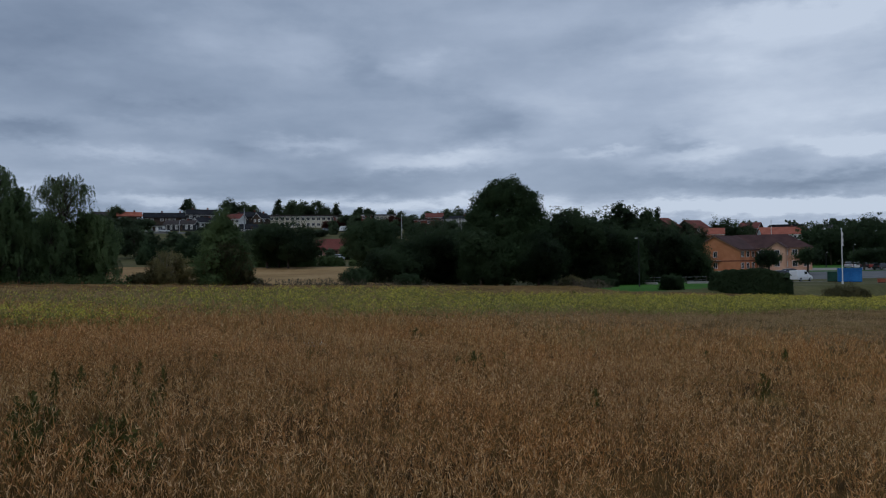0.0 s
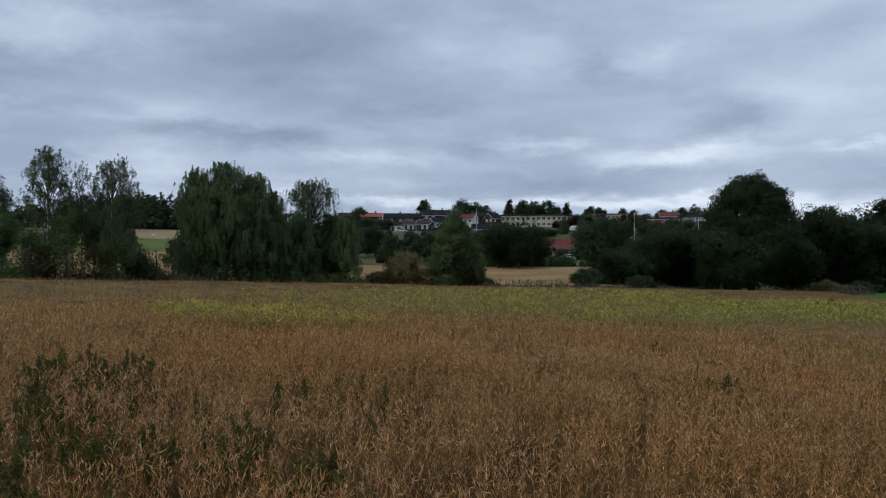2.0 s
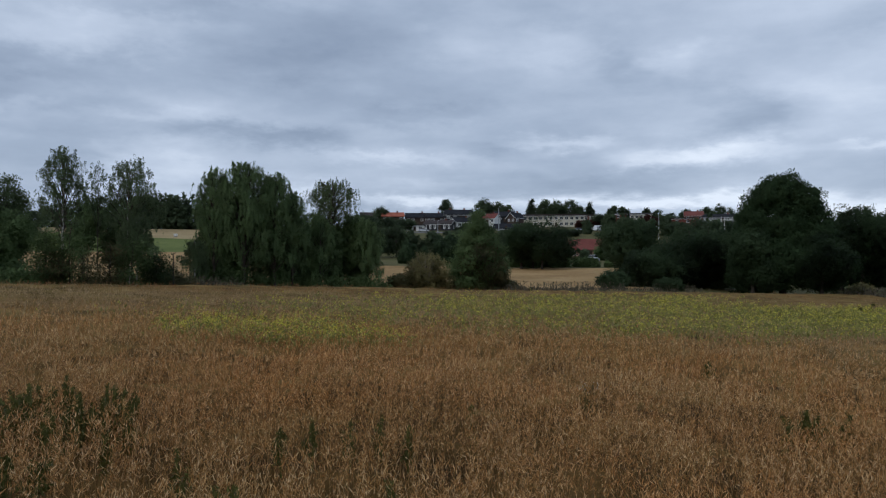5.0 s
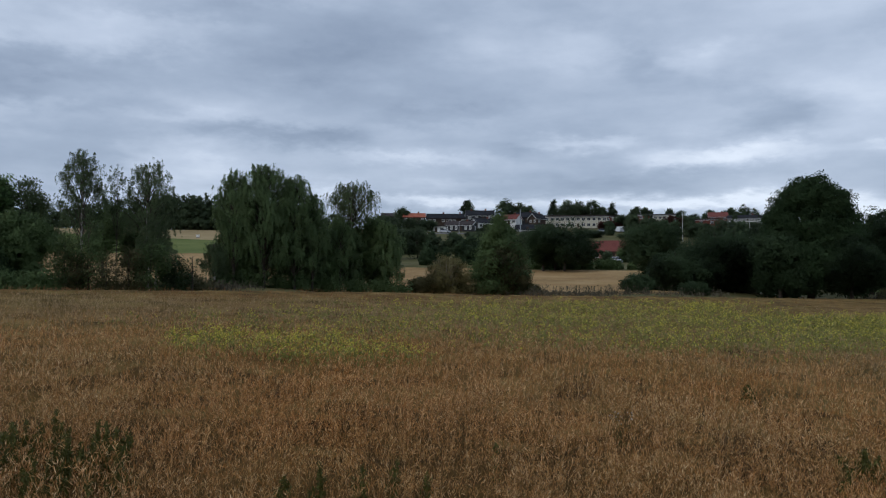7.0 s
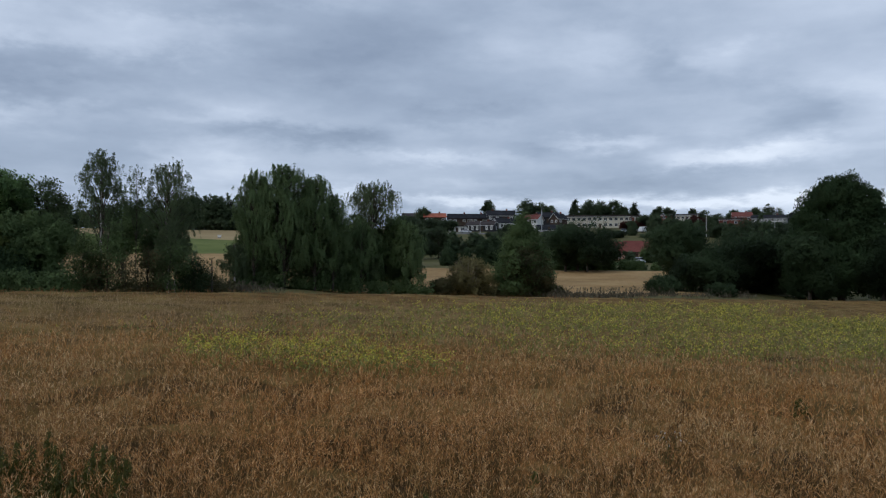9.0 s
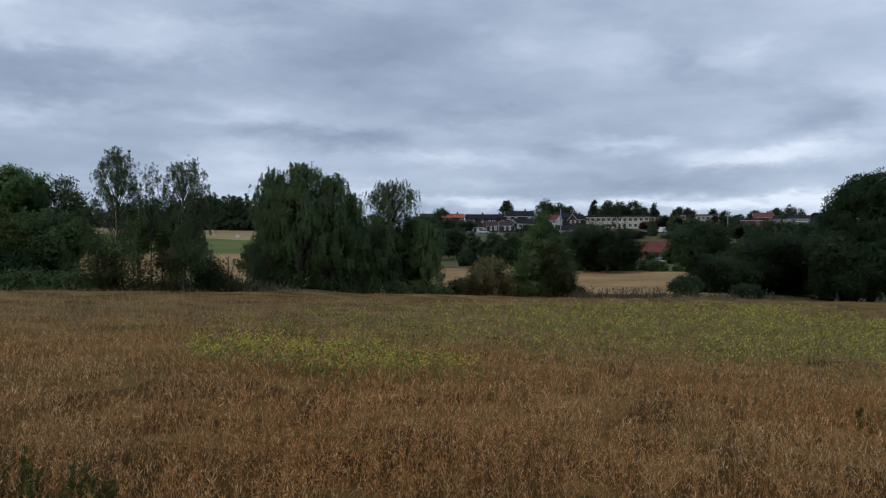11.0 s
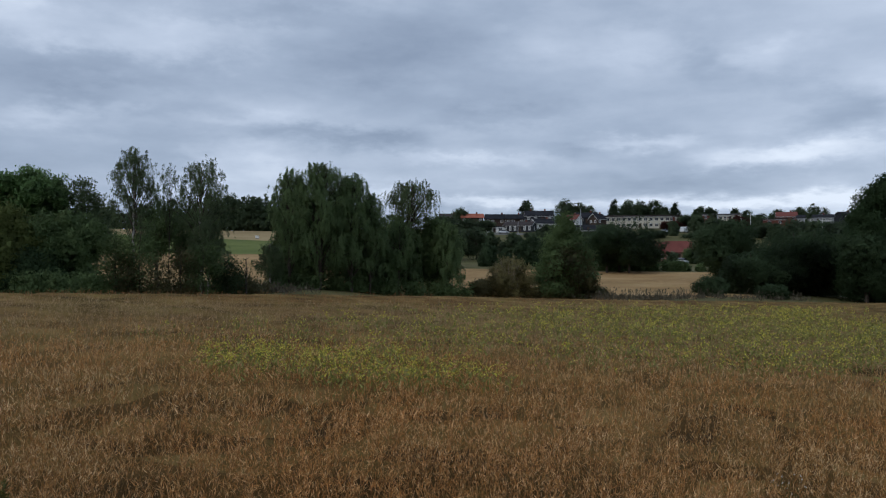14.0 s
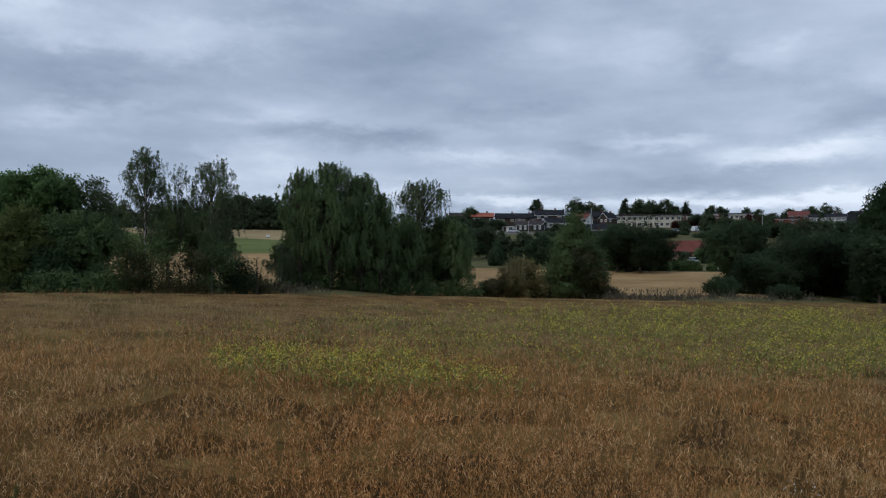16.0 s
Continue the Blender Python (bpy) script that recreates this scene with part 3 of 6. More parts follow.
def make_tree(name, x, y, top, width, label, shape="round", leaf="dark", start=0.15, clusters=700, per=16, size=0.34, spread=0.38,
              trunk=0.2, bark=None, lean=0.0, group="", lobes=None, fill=True, category="tree", limbs=9, sink=0.1, lump=0.22, shell=0.66):
    """A tree: a tapered trunk with limbs, and a crown of many separate leaves in clumps."""
    z = gz(x, y) - sink
    h = top - z
    near = math.hypot(x, y) < 135
    per, size = (int(per * 2.1), size * 0.54) if near else (int(per * 1.5), size * 0.68)
    tree = thing(name, x, y, z, rng.uniform(0, 360) if lobes is None else 0, label, category, group)
    lobes = lobes or lobes_for(h, width, start * h, shape)
    quads = []
    axis = np.array([[0, 0, -0.2], [lean * 0.1, 0, h * 0.2], [lean * 0.35, 0.05, h * 0.5], [lean * 0.8, 0, h * 0.78], [lean, 0, h * 0.93]])
    quads.append(tube(axis, [trunk * 1.25, trunk, trunk * 0.72, trunk * 0.36, trunk * 0.1], 9))
    order = sorted(range(len(lobes)), key=lambda i: -lobes[i][3])[:limbs]
    for i in order:
        end = np.array(lobes[i][:3]) + rng.normal(size=3) * 0.2
        f = np.clip(end[2] / h - 0.22, 0.1, 0.8)
        base = np.array([np.interp(f * h, axis[:, 2], axis[:, 0]), 0, f * h])
        midp = (base + end) / 2 + np.array([0, 0, 0.12 * h * rng.uniform(0.2, 0.8)])
        quads.append(tube([base, midp, end], [trunk * 0.45, trunk * 0.28, trunk * 0.07], 5))
        for _ in range(3):
            tip = end + unit(rng.normal(size=3)) * np.array(lobes[i][3:]) * 0.9
            quads.append(tube([midp, (midp + tip) / 2 + rng.normal(size=3) * 0.15, tip], [trunk * 0.2, trunk * 0.12, trunk * 0.03], 4))
    part("trunk", arrays_mesh("trunk", np.concatenate(quads), 4, [bark or M_BARK]), None, tree)
    c, p, out = crown_points(lobes, clusters, per, spread, shell, lump)
    p[:, 2] = np.maximum(p[:, 2], 0.1)
    quads = [leaf_tris(p, size * 1.1, size * 0.75, 0.12)]
    if fill:
        _, q, qo = crown_points(lobes, max(60, clusters // 2), 6, spread * 0.8, 0.25, 0.0, 0.86)
        q[:, 2] = np.maximum(q[:, 2], 0.3)
        quads.append(leaf_tris(q, size * 3.0, size * 2.4, 0.0))
        out = np.concatenate([out, qo])
    part("crown", arrays_mesh("crown", np.concatenate(quads), 3, [LEAF[leaf]], out), None, tree)
    return tree


def weeping_tree(name, x, y, top, width, label, leaf, low, strands, length, group, size=0.15, limbs=16, trunk=0.14, tip=0.35, flare=1.0, per=24, bark=None):
    """A birch: a pale stem, limbs that rise and arch over, and thin strands of small leaves hanging from them."""
    z = gz(x, y) - 0.1
    h, R = top - z, width / 2
    tree = thing(name, x, y, z, 0, label, "tree", group)
    sway = rng.uniform(-0.2, 0.2, 2)
    axis = np.array([[0, 0, -0.2], [sway[0] * 0.6, sway[1] * 0.5, h * 0.25], [sway[0], sway[1], h * 0.55], [sway[0] * 0.5, sway[1], h * 0.8], [0, 0, h * 0.97]])
    quads = [tube(axis, [trunk * 1.3, trunk, trunk * 0.7, trunk * 0.4, trunk * 0.08], 9)]
    stem, roots, reach = quads, [], []
    for i in range(limbs):
        g = low + (1 - low) * ((i + 0.8) / limbs) ** 0.7
        prof = min(1.0, ((1.02 - g) / tip) ** 0.5) * (flare + (1 - flare) * g)
        a = i * 2.4 + rng.uniform(-0.4, 0.4)
        q = R * prof * rng.uniform(0.6, 1.12)
        f = max(0.12, g - 0.10 - 0.16 * prof)
        base = np.array([np.interp(f * h, axis[:, 2], axis[:, 0]), np.interp(f * h, axis[:, 2], axis[:, 1]), f * h])
        end = np.array([q * math.cos(a), q * math.sin(a), g * h - 0.12 * q])
        peak = base * 0.4 + end * 0.6
        peak[2] = g * h + 0.03 * q
        tt_ = np.linspace(0, 1, 7)[:, None]
        path = base * (1 - tt_) ** 2 + 2 * peak * tt_ * (1 - tt_) + end * tt_ ** 2
        part("limb", arrays_mesh("limb", tube(path, trunk * np.linspace(0.4, 0.05, 7), 5), 4, [M_BARK]), None, tree)
        n = max(4, int(strands / limbs * (0.45 + 0.9 * prof) * rng.uniform(0.65, 1.35)))
        reach.append(np.full(n, rng.uniform(0.6, 1.1)))
        u = rng.uniform(0.12, 1.0, n) ** 0.55
        p = np.stack([np.interp(u, tt_[:, 0], path[:, k]) for k in range(3)], -1)
        roots.append(p + rng.normal(size=(n, 3)) * np.array([0.13, 0.13, 0.07]) * (0.5 + R * 0.6))
    part("trunk", arrays_mesh("trunk", np.concatenate(stem), 4, [bark or M_BIRCHBARK]), None, tree)
    roots = np.concatenate(roots)
    n = len(roots)
    ln = length * rng.uniform(0.3, 1.0, n) ** 1.2 * np.concatenate(reach)
    swing = roots[:, :2] * 0.05 + rng.normal(size=(n, 2)) * 0.06
    foot = roots + np.concatenate([swing * ln[:, None], -ln[:, None]], 1)
    foot[:, 2] = np.maximum(foot[:, 2], 0.3)
    side = unit(np.cross(foot - roots, rng.normal(size=(n, 3)))) * 0.007
    t = rng.uniform(0, 1, (n, per, 1)) ** 0.9
    p = roots[:, None] * (1 - t) + foot[:, None] * t + rng.normal(size=(n, per, 3)) * np.array([0.05, 0.05, 0.03])
    p[..., 2] += 0.12 * np.sin(t[..., 0] * 3.1)
    out = unit(np.concatenate([roots[:, :2] / max(R, 0.5), 0.25 + 0.9 * (roots[:, 2:] / h - 0.4)], 1) + rng.normal(size=(n, 3)) * 0.3)
    part("crown", arrays_mesh("crown", np.concatenate([leaf_tris(p.reshape(-1, 3), size, size * 0.5, 0.7), np.stack([roots - side, roots + side, foot], 1)]), 3, [LEAF[leaf]],
                              np.concatenate([np.repeat(out, per, 0), out])), None, tree)
    return tree


# the field-side row of trees, from the western corner eastwards
BIRCH = "slender silver birch with hanging twigs and pale bark"
make_tree("ash_tree", -58.36, 54.66, 10.49, 6.21, "broad dark green ash tree at the edge of the crop", "oak", "ash", 0.06, 1300, 18, 0.30, trunk=0.24, group="field edge trees")
make_tree("ash_tree", -60.78, 53.29, 10.08, 4.79, "leafy green ash tree beside a larger one", "round", "ash", 0.12, 900, 18, 0.30, trunk=0.2, group="field edge trees")
make_tree("ash_tree", -64.03, 52.33, 10.78, 7.76, "broad green ash tree at the edge of the crop", "round", "dark", 0.12, 900, 18, 0.32, trunk=0.2, group="field edge trees")
make_tree("ash_tree", -55.88, 57.42, 9.53, 4.22, "thin feathery ash tree with sparse top leaves", "tall", "birch", 0.1, 520, 14, 0.28, trunk=0.15, group="field edge trees", fill=False, lump=0.35)
make_tree("maple", -56.16, 51.05, 7.35, 5.64, "low yellowish green field maple beside the crop", "round", "olive", 0.0, 700, 16, 0.28, trunk=0.12, group="field edge trees")
make_tree("maple", -53.78, 53.80, 6.83, 5.87, "low dark green field maple beside the crop", "round", "dark", 0.0, 900, 16, 0.28, trunk=0.12, group="field edge trees")
make_tree("maple", -53.93, 51.37, 4.61, 4.59, "low leafy green field maple beside the crop", "dome", "oak", 0.0, 600, 16, 0.28, trunk=0.1, group="field edge trees")
weeping_tree("birch_tree", -43.28, 49.89, 10.54, 3.45, BIRCH, "birch", 0.50, 620, 0.9, "birches", 0.095, 40, 0.085, 0.24, per=26)
weeping_tree("birch_tree", -42.98, 52.88, 9.92, 2.16, "thin young birch with a sparse see-through crown", "birch", 0.56, 170, 0.8, "birches", 0.085, 22, 0.03, 0.25, per=20, bark=M_BARK)
weeping_tree("birch_tree", -40.65, 53.54, 10.18, 4.5, BIRCH, "birch", 0.50, 620, 1.1, "birches", 0.095, 40, 0.085, 0.24, per=26)
weeping_tree("birch_tree", -39.10, 52.22, 5.87, 3.32, "low birch with hanging twigs under taller ones", "birch", 0.25, 620, 1.0, "birches", 0.10, 34, 0.07, 0.4, per=24)
make_tree("hawthorn", -47.58, 56.82, 7.92, 2.83, "dark round hawthorn behind the birches", "round", "dark", 0.30, 260, 16, 0.27, trunk=0.12, group="birch shrubs", fill=False)
make_tree("hawthorn", -46.10, 59.41, 7.29, 3.70, "dark round hawthorn behind the birches", "round", "dark", 0.30, 330, 16, 0.27, trunk=0.12, group="birch shrubs", fill=False)
SHRUB = "leafy shrub under the birches with gaps of light"
for sx_, sy_, top_, wd_, kind_, cl_ in (
        (-41.63, 48.70, 6.08, 2.33, "dark", 95), (-42.66, 47.72, 5.07, 2.02, "dark", 190),
        (-40.49, 49.06, 3.54, 1.92, "rust", 60), (-39.43, 50.00, 3.99, 2.15, "rust", 75),
        (-38.35, 50.89, 4.60, 2.69, "dark", 110), (-37.34, 52.08, 3.21, 2.17, "thorn", 120),
        (-39.66, 56.85, 2.29, 2.11, "rust", 90), (-42.13, 48.23, 3.82, 2.33, "rust", 90)):
    make_tree("elder_bush", sx_, sy_, top_, wd_, SHRUB, "tall", kind_, 0.02, cl_, 15, 0.2, trunk=0.05, group="birch shrubs", category="bush", fill=False, lump=0.35, limbs=6)
# tall weeping birches grown together into one dark mass
WEEP = "large weeping birch whose twigs hang to the ground"
weeping_tree("weeping_birch", -41.84, 71.04, 12.14, 6.43, WEEP, "willow", 0.24, 1750, 1.7, "weeping birches", 0.135, 90, 0.13, 0.30, 0.95, 30, M_BARK)
weeping_tree("weeping_birch", -44.10, 69.60, 11.46, 3.57, WEEP, "willow", 0.26, 850, 1.7, "weeping birches", 0.135, 54, 0.11, 0.16, 1.05, 28, M_BARK)
weeping_tree("weeping_birch", -39.96, 73.31, 11.29, 4.97, WEEP, "willow", 0.24, 1300, 1.7, "weeping birches", 0.135, 70, 0.12, 0.32, 0.95, 28, M_BARK)
weeping_tree("weeping_birch", -38.95, 75.00, 9.66, 3.14, WEEP, "willow", 0.26, 700, 1.5, "weeping birches", 0.135, 44, 0.09, 0.3, 1.0, 26, M_BARK)
weeping_tree("weeping_birch", -44.37, 67.00, 4.85, 2.78, "low weeping birch with twigs down to the crop", "birch", 0.35, 420, 1.5, "weeping birches", 0.115, 24, 0.08, 0.4, 1.0, 22)
weeping_tree("weeping_birch", -37.63, 81.25, 11.44, 5.3, "weeping birch with a pale stem above dark shrubs", "birch", 0.74, 520, 1.6, "weeping birches", 0.115, 46, 0.10, 0.13, 1.0, 30)
weeping_tree("weeping_birch", -34.52, 82.64, 7.38, 4.02, "low weeping birch with twigs down to the crop", "willow", 0.28, 760, 1.6, "weeping birches", 0.135, 34, 0.1, 0.4, 1.0, 26, M_BARK)
weeping_tree("weeping_birch", -37.95, 78.88, 7.56, 4.57, "low weeping birch with twigs down to the crop", "willow", 0.28, 760, 1.6, "weeping birches", 0.135, 34, 0.1, 0.4, 1.0, 26, M_BARK)
for sx_, sy_, top_, wd_, cl_ in ((-43.94, 73.27, 9.77, 6.37, 900), (-41.75, 75.74, 8.74, 5.92, 700), (-39.27, 81.57, 7.97, 6.21, 900),
                                 (-36.46, 82.89, 8.11, 5.65, 800), (-45.67, 72.16, 7.53, 3.72, 350), (-40.12, 77.77, 6.94, 4.90, 500)):
    make_tree("hazel_bush", sx_, sy_, top_, wd_, "dense dark hazel grown up among the birches", "round", "dark", 0.02, cl_, 10, 0.30, trunk=0.08, group="hazels", category="bush")

def twiggy(x, y, top, width):
    """Bare pale shoots that stand up out of a bush."""
    z = gz(x, y) - 0.1
    h = top - z
    ob = thing("dead_shrub", x, y, z, 0, "dead shrub of bare pale upright twigs", "bush")
    for k in range(46):
        a, q = rng.uniform(0, 6.28), width / 2 * rng.uniform(0.1, 1) ** 0.6
        hh = h * rng.uniform(0.5, 1.0) * (1 - 0.35 * (2 * q / width) ** 2)
        e = np.array([q * math.cos(a), q * math.sin(a), hh])
        m = np.array([e[0] * 0.45, e[1] * 0.45, hh * 0.55])
        qd = [tube([[0, 0, 0], m, e], [0.034, 0.026, 0.012], 4)]
        for _ in range(4):
            f = rng.uniform(0.1, 0.8)
            b = m * (1 - f) + e * f
            qd.append(tube([b, b + np.array([rng.normal() * 0.12, rng.normal() * 0.12, rng.uniform(0.15, 0.4)])], [0.012, 0.005], 3))
        part("branch", arrays_mesh("branch", np.concatenate(qd), 4, [M_TWIG]), None, ob)


M_TWIG = material("pale_dead_wood", [(0.17, 0.145, 0.095), (0.26, 0.22, 0.15), (0.36, 0.31, 0.22)], 0.9, 2.0)
make_tree("thorn_bush", -29.26, 86.75, 4.25, 5.72, "half-bare olive brown thorn bush", "dome", "brown", 0.02, 520, 14, 0.2, 0.3, 0.08, group="thorns", category="bush", limbs=12)
twiggy(-29.35, 86.30, 4.85, 3.40)
make_tree("thorn_bush", -31.57, 85.94, 1.79, 4.00, "low brownish thorn bush", "dome", "rust", 0.02, 260, 14, 0.2, 0.25, 0.06, group="thorns", category="bush")
make_tree("alder_tree", -24.51, 90.25, 8.14, 7.49, "dense dark alder with browned lower leaves", "egg", "dark", 0.02, 1100, 18, 0.27, 0.42, 0.2, group="alders")
make_tree("alder_tree", -23.43, 89.50, 5.26, 5.32, "low brownish alder in front of a taller one", "round", "rust", 0.02, 620, 16, 0.25, 0.38, 0.12, group="alders")
make_tree("dead_tree", -38.28, 55.38, 3.65, 1.23, "bare crooked dead sapling", "tall", "brown", 0.2, 10, 3, 0.15, 0.2, 0.07, group="", fill=False, limbs=6)
# eastern half of the row
make_tree("maple", -12.25, 131.70, 9.68, 10.04, "rounded dark green maple behind the field edge", "round", "thorn", 0.05, 1000, 16, 0.36, 0.45, 0.22, group="eastern trees")
make_tree("sallow", -3.12, 115.87, 7.72, 13.40, "wide dark sallow spreading to the ground", "dome", "thorn", 0.0, 1700, 16, 0.31, 0.42, 0.2, group="eastern trees")
make_tree("sallow", -7.73, 110.94, 5.11, 8.50, "low dark sallow spreading to the ground", "dome", "thorn", 0.0, 900, 16, 0.31, 0.42, 0.15, group="eastern trees")
make_tree("sallow", -0.70, 118.70, 8.36, 10.5, "dark sallow beside an oak", "dome", "thorn", 0.0, 900, 16, 0.31, 0.42, 0.15, group="eastern trees")
make_tree("sapling", -11.45, 102.66, 2.06, 3.59, "low green shrub at the crop's edge", "dome", "thorn", 0.0, 260, 14, 0.27, 0.35, 0.06, group="eastern shrubs", category="bush")
make_tree("sapling", -5.39, 105.02, 1.09, 3.34, "low bright green shrub at the crop's edge", "dome", "thorn", 0.0, 240, 14, 0.27, 0.35, 0.06, group="eastern shrubs", category="bush")
OAK = [(0.0, 0.0, 11.88, 2.62, 2.68, 2.19), (-2.45, 0.34, 10.63, 1.94, 2.07, 1.93), (2.11, -0.34, 10.71, 2.2, 2.25, 2.01), (-1.01, -1.3, 11.25, 1.86, 1.9, 1.75),
       (3.47, 0.43, 9.28, 1.6, 1.73, 1.66), (-3.55, 0.0, 8.84, 1.52, 1.73, 1.57), (0.0, 0.0, 8.04, 4.14, 3.8, 2.97), (3.39, 0.0, 6.5, 2.46, 2.74, 2.52),
       (-3.3, 0.0, 6.5, 2.46, 2.74, 2.52), (0.0, -1.37, 3.97, 4.92, 3.83, 3.42), (4.29, 0.0, 3.07, 2.38, 2.74, 2.89), (-3.92, 0.0, 2.98, 2.38, 2.74, 2.79)]
make_tree("oak_tree", 7.85, 112.37, 13.97, 10.6, "tall rounded oak standing above the other trees", "oak", "oak", 0.04, 2900, 18, 0.34, 0.42, 0.38, group="eastern trees", lobes=[(a * 1.07, b, c * 1.075, d * 1.07, e, f * 1.05) for a, b, c, d, e, f in OAK])
make_tree("oak_tree", 11.93, 109.98, 6.68, 8.09, "low dark oak beside a taller one", "round", "thorn", 0.0, 900, 16, 0.32, 0.45, 0.20, group="eastern trees")
make_tree("oak_tree", 4.30, 109.59, 7.12, 7.28, "low dark oak beside a taller one", "round", "thorn", 0.0, 900, 16, 0.32, 0.45, 0.2, group="eastern trees")
make_tree("hawthorn", 17.06, 131.03, 10.83, 7.20, "dark hawthorn beside a tall oak", "round", "thorn", 0.02, 700, 16, 0.36, 0.46, 0.21, group="eastern trees")
make_tree("hawthorn", 26.90, 154.25, 12.89, 11.80, "dark hawthorn in a row of trees", "dome", "thorn", 0.02, 700, 16, 0.42, 0.53, 0.24, group="eastern trees")
make_tree("hawthorn", 19.43, 129.01, 10.83, 10.66, "dark hawthorn in a row of trees", "round", "thorn", 0.02, 1000, 16, 0.37, 0.48, 0.21, group="eastern trees")
make_tree("hawthorn", 25.49, 130.87, 8.93, 13.62, "wide dark hawthorn in a row of trees", "dome", "thorn", 0.02, 1200, 16, 0.40, 0.51, 0.23, group="eastern trees")
make_tree("hawthorn", 36.26, 143.63, 9.12, 12.10, "dark hawthorn in a row of trees", "dome", "thorn", 0.02, 1000, 16, 0.42, 0.54, 0.24, group="eastern trees")
make_tree("hawthorn", 42.68, 146.59, 7.93, 8.31, "dark hawthorn next to a brick house", "dome", "thorn", 0.02, 700, 16, 0.42, 0.55, 0.24, group="eastern trees")
make_tree("poplar", 49.12, 235.80, 19.84, 12.29, "high thin crowned poplar behind the hawthorns", "round", "thorn", 0.2, 420, 14, 0.58, 0.73, 0.36, group="eastern trees")
make_tree("poplar", 53.41, 223.56, 16.98, 9.38, "dark poplar behind the hawthorns", "round", "thorn", 0.2, 420, 14, 0.57, 0.72, 0.29, group="eastern trees")
make_tree("spruce", 64.44, 255.91, 19.48, 3.95, "small pointed dark spruce tree", "cone", "thorn", 0.2, 160, 14, 0.53, 0.45, 0.23, group="eastern trees")
make_tree("clipped_bush", 25.95, 96.57, 0.70, 3.00, "rounded dark bush on the lawn", "dome", "oak", 0.0, 420, 15, 0.22, 0.22, 0.06, group="lawn bushes", category="bush")
make_tree("clipped_bush", 21.41, 117.29, 0.30, 3.57, "low dark bush at the lawn's edge", "dome", "thorn", 0.0, 380, 15, 0.23, 0.23, 0.06, group="lawn bushes", category="bush")
make_tree("clipped_bush", 22.74, 115.93, -0.10, 2.01, "low dark bush at the lawn's edge", "dome", "thorn", 0.0, 200, 15, 0.23, 0.23, 0.05, group="lawn bushes", category="bush")
make_tree("clipped_bush", 16.97, 115.27, 0.44, 3.49, "pale flowering bramble at the crop's edge", "dome", "brown", 0.0, 240, 14, 0.23, 0.26, 0.05, group="lawn bushes", category="bush")
make_tree("clipped_bush", 40.41, 84.87, -0.32, 4.50, "low spreading brown-green bush", "dome", "rust", 0.0, 380, 15, 0.24, 0.27, 0.06, group="lawn bushes", category="bush")


def hedge(x, y, top, length, depth, turn, label):
    """A clipped hedge: many small leaves on a rounded block of stems."""
    z = gz(x, y) - 0.15
    h = top - z
    ob = thing("hedge", x, y, z, turn, label, "hedge")
    n = 42000
    u = np.stack([rng.uniform(-1, 1, n), rng.uniform(-1, 1, n), rng.uniform(0, 1, n)], -1)
    k = rng.integers(0, 3, n)
    push = rng.uniform(0.86, 1.02, n)
    u[:, 1] = np.where(k == 0, np.sign(u[:, 1]) * push, u[:, 1])
    u[:, 2] = np.where(k == 1, push, u[:, 2])
    u[:, 0] = np.where(k == 2, np.sign(u[:, 0]) * push, u[:, 0])
    face = unit(np.stack([np.where(k == 2, np.sign(u[:, 0]), 0), np.where(k == 0, np.sign(u[:, 1]), 0), np.where(k == 1, 1.0, 0.3)], -1))
    rnd = 1 - 0.42 * (np.abs(u[:, 0]) ** 4)
    lump = 1 + 0.025 * np.sin(u[:, 0] * 7) + 0.012 * np.sin(u[:, 0] * 31 + 1)
    p = np.stack([u[:, 0] * length / 2, u[:, 1] * depth / 2 * (1 - 0.25 * u[:, 2] ** 3), u[:, 2] * h * rnd * lump], -1)
    q = np.stack([rng.uniform(-0.47, 0.47, 2500) * length, rng.uniform(-0.4, 0.4, 2500) * depth, rng.uniform(0.05, 0.85, 2500) * h], -1)
    part("foliage", arrays_mesh("foliage", np.concatenate([leaf_tris(p, 0.13, 0.10), leaf_tris(q, 0.6, 0.5)]), 3, [LEAF["thorn"]], np.concatenate([face, np.tile([0, 0, 1.0], (len(q), 1))])), None, ob)
    stems = [tube([[sx_, rng.uniform(-0.3, 0.3), 0], [sx_ + rng.uniform(-0.2, 0.2), rng.uniform(-0.4, 0.4), h * 0.8]], [0.04, 0.015], 5) for sx_ in np.linspace(-length * 0.45, length * 0.45, 30)]
    part("stems", arrays_mesh("stems", np.concatenate(stems), 4, [M_BARK]), None, ob)


hedge(34.69, 95.92, 1.12, 8.89, 2.6, -14, "long clipped dark green hedge beside the car park")

# trees among the houses and woods further off
def hill_tree(nm, fx, fy, top, wd, shape, leaf, label):
    wd *= 1.22 if nm == "pine_tree" else 1.0
    return make_tree(nm, fx, fy, top, wd, label, shape, leaf, 0.36 if nm == "street_tree" else 0.20 if nm == "lime_tree" else 0.04 if shape != "tall" else 0.25, int(100 + 8 * wd) * (3 if nm == "lime_tree" else 1), 22, 0.12 + 0.0011 * math.hypot(fx, fy), 0.35 + 0.0012 * math.hypot(fx, fy), 0.2, group="hill trees", limbs=5)


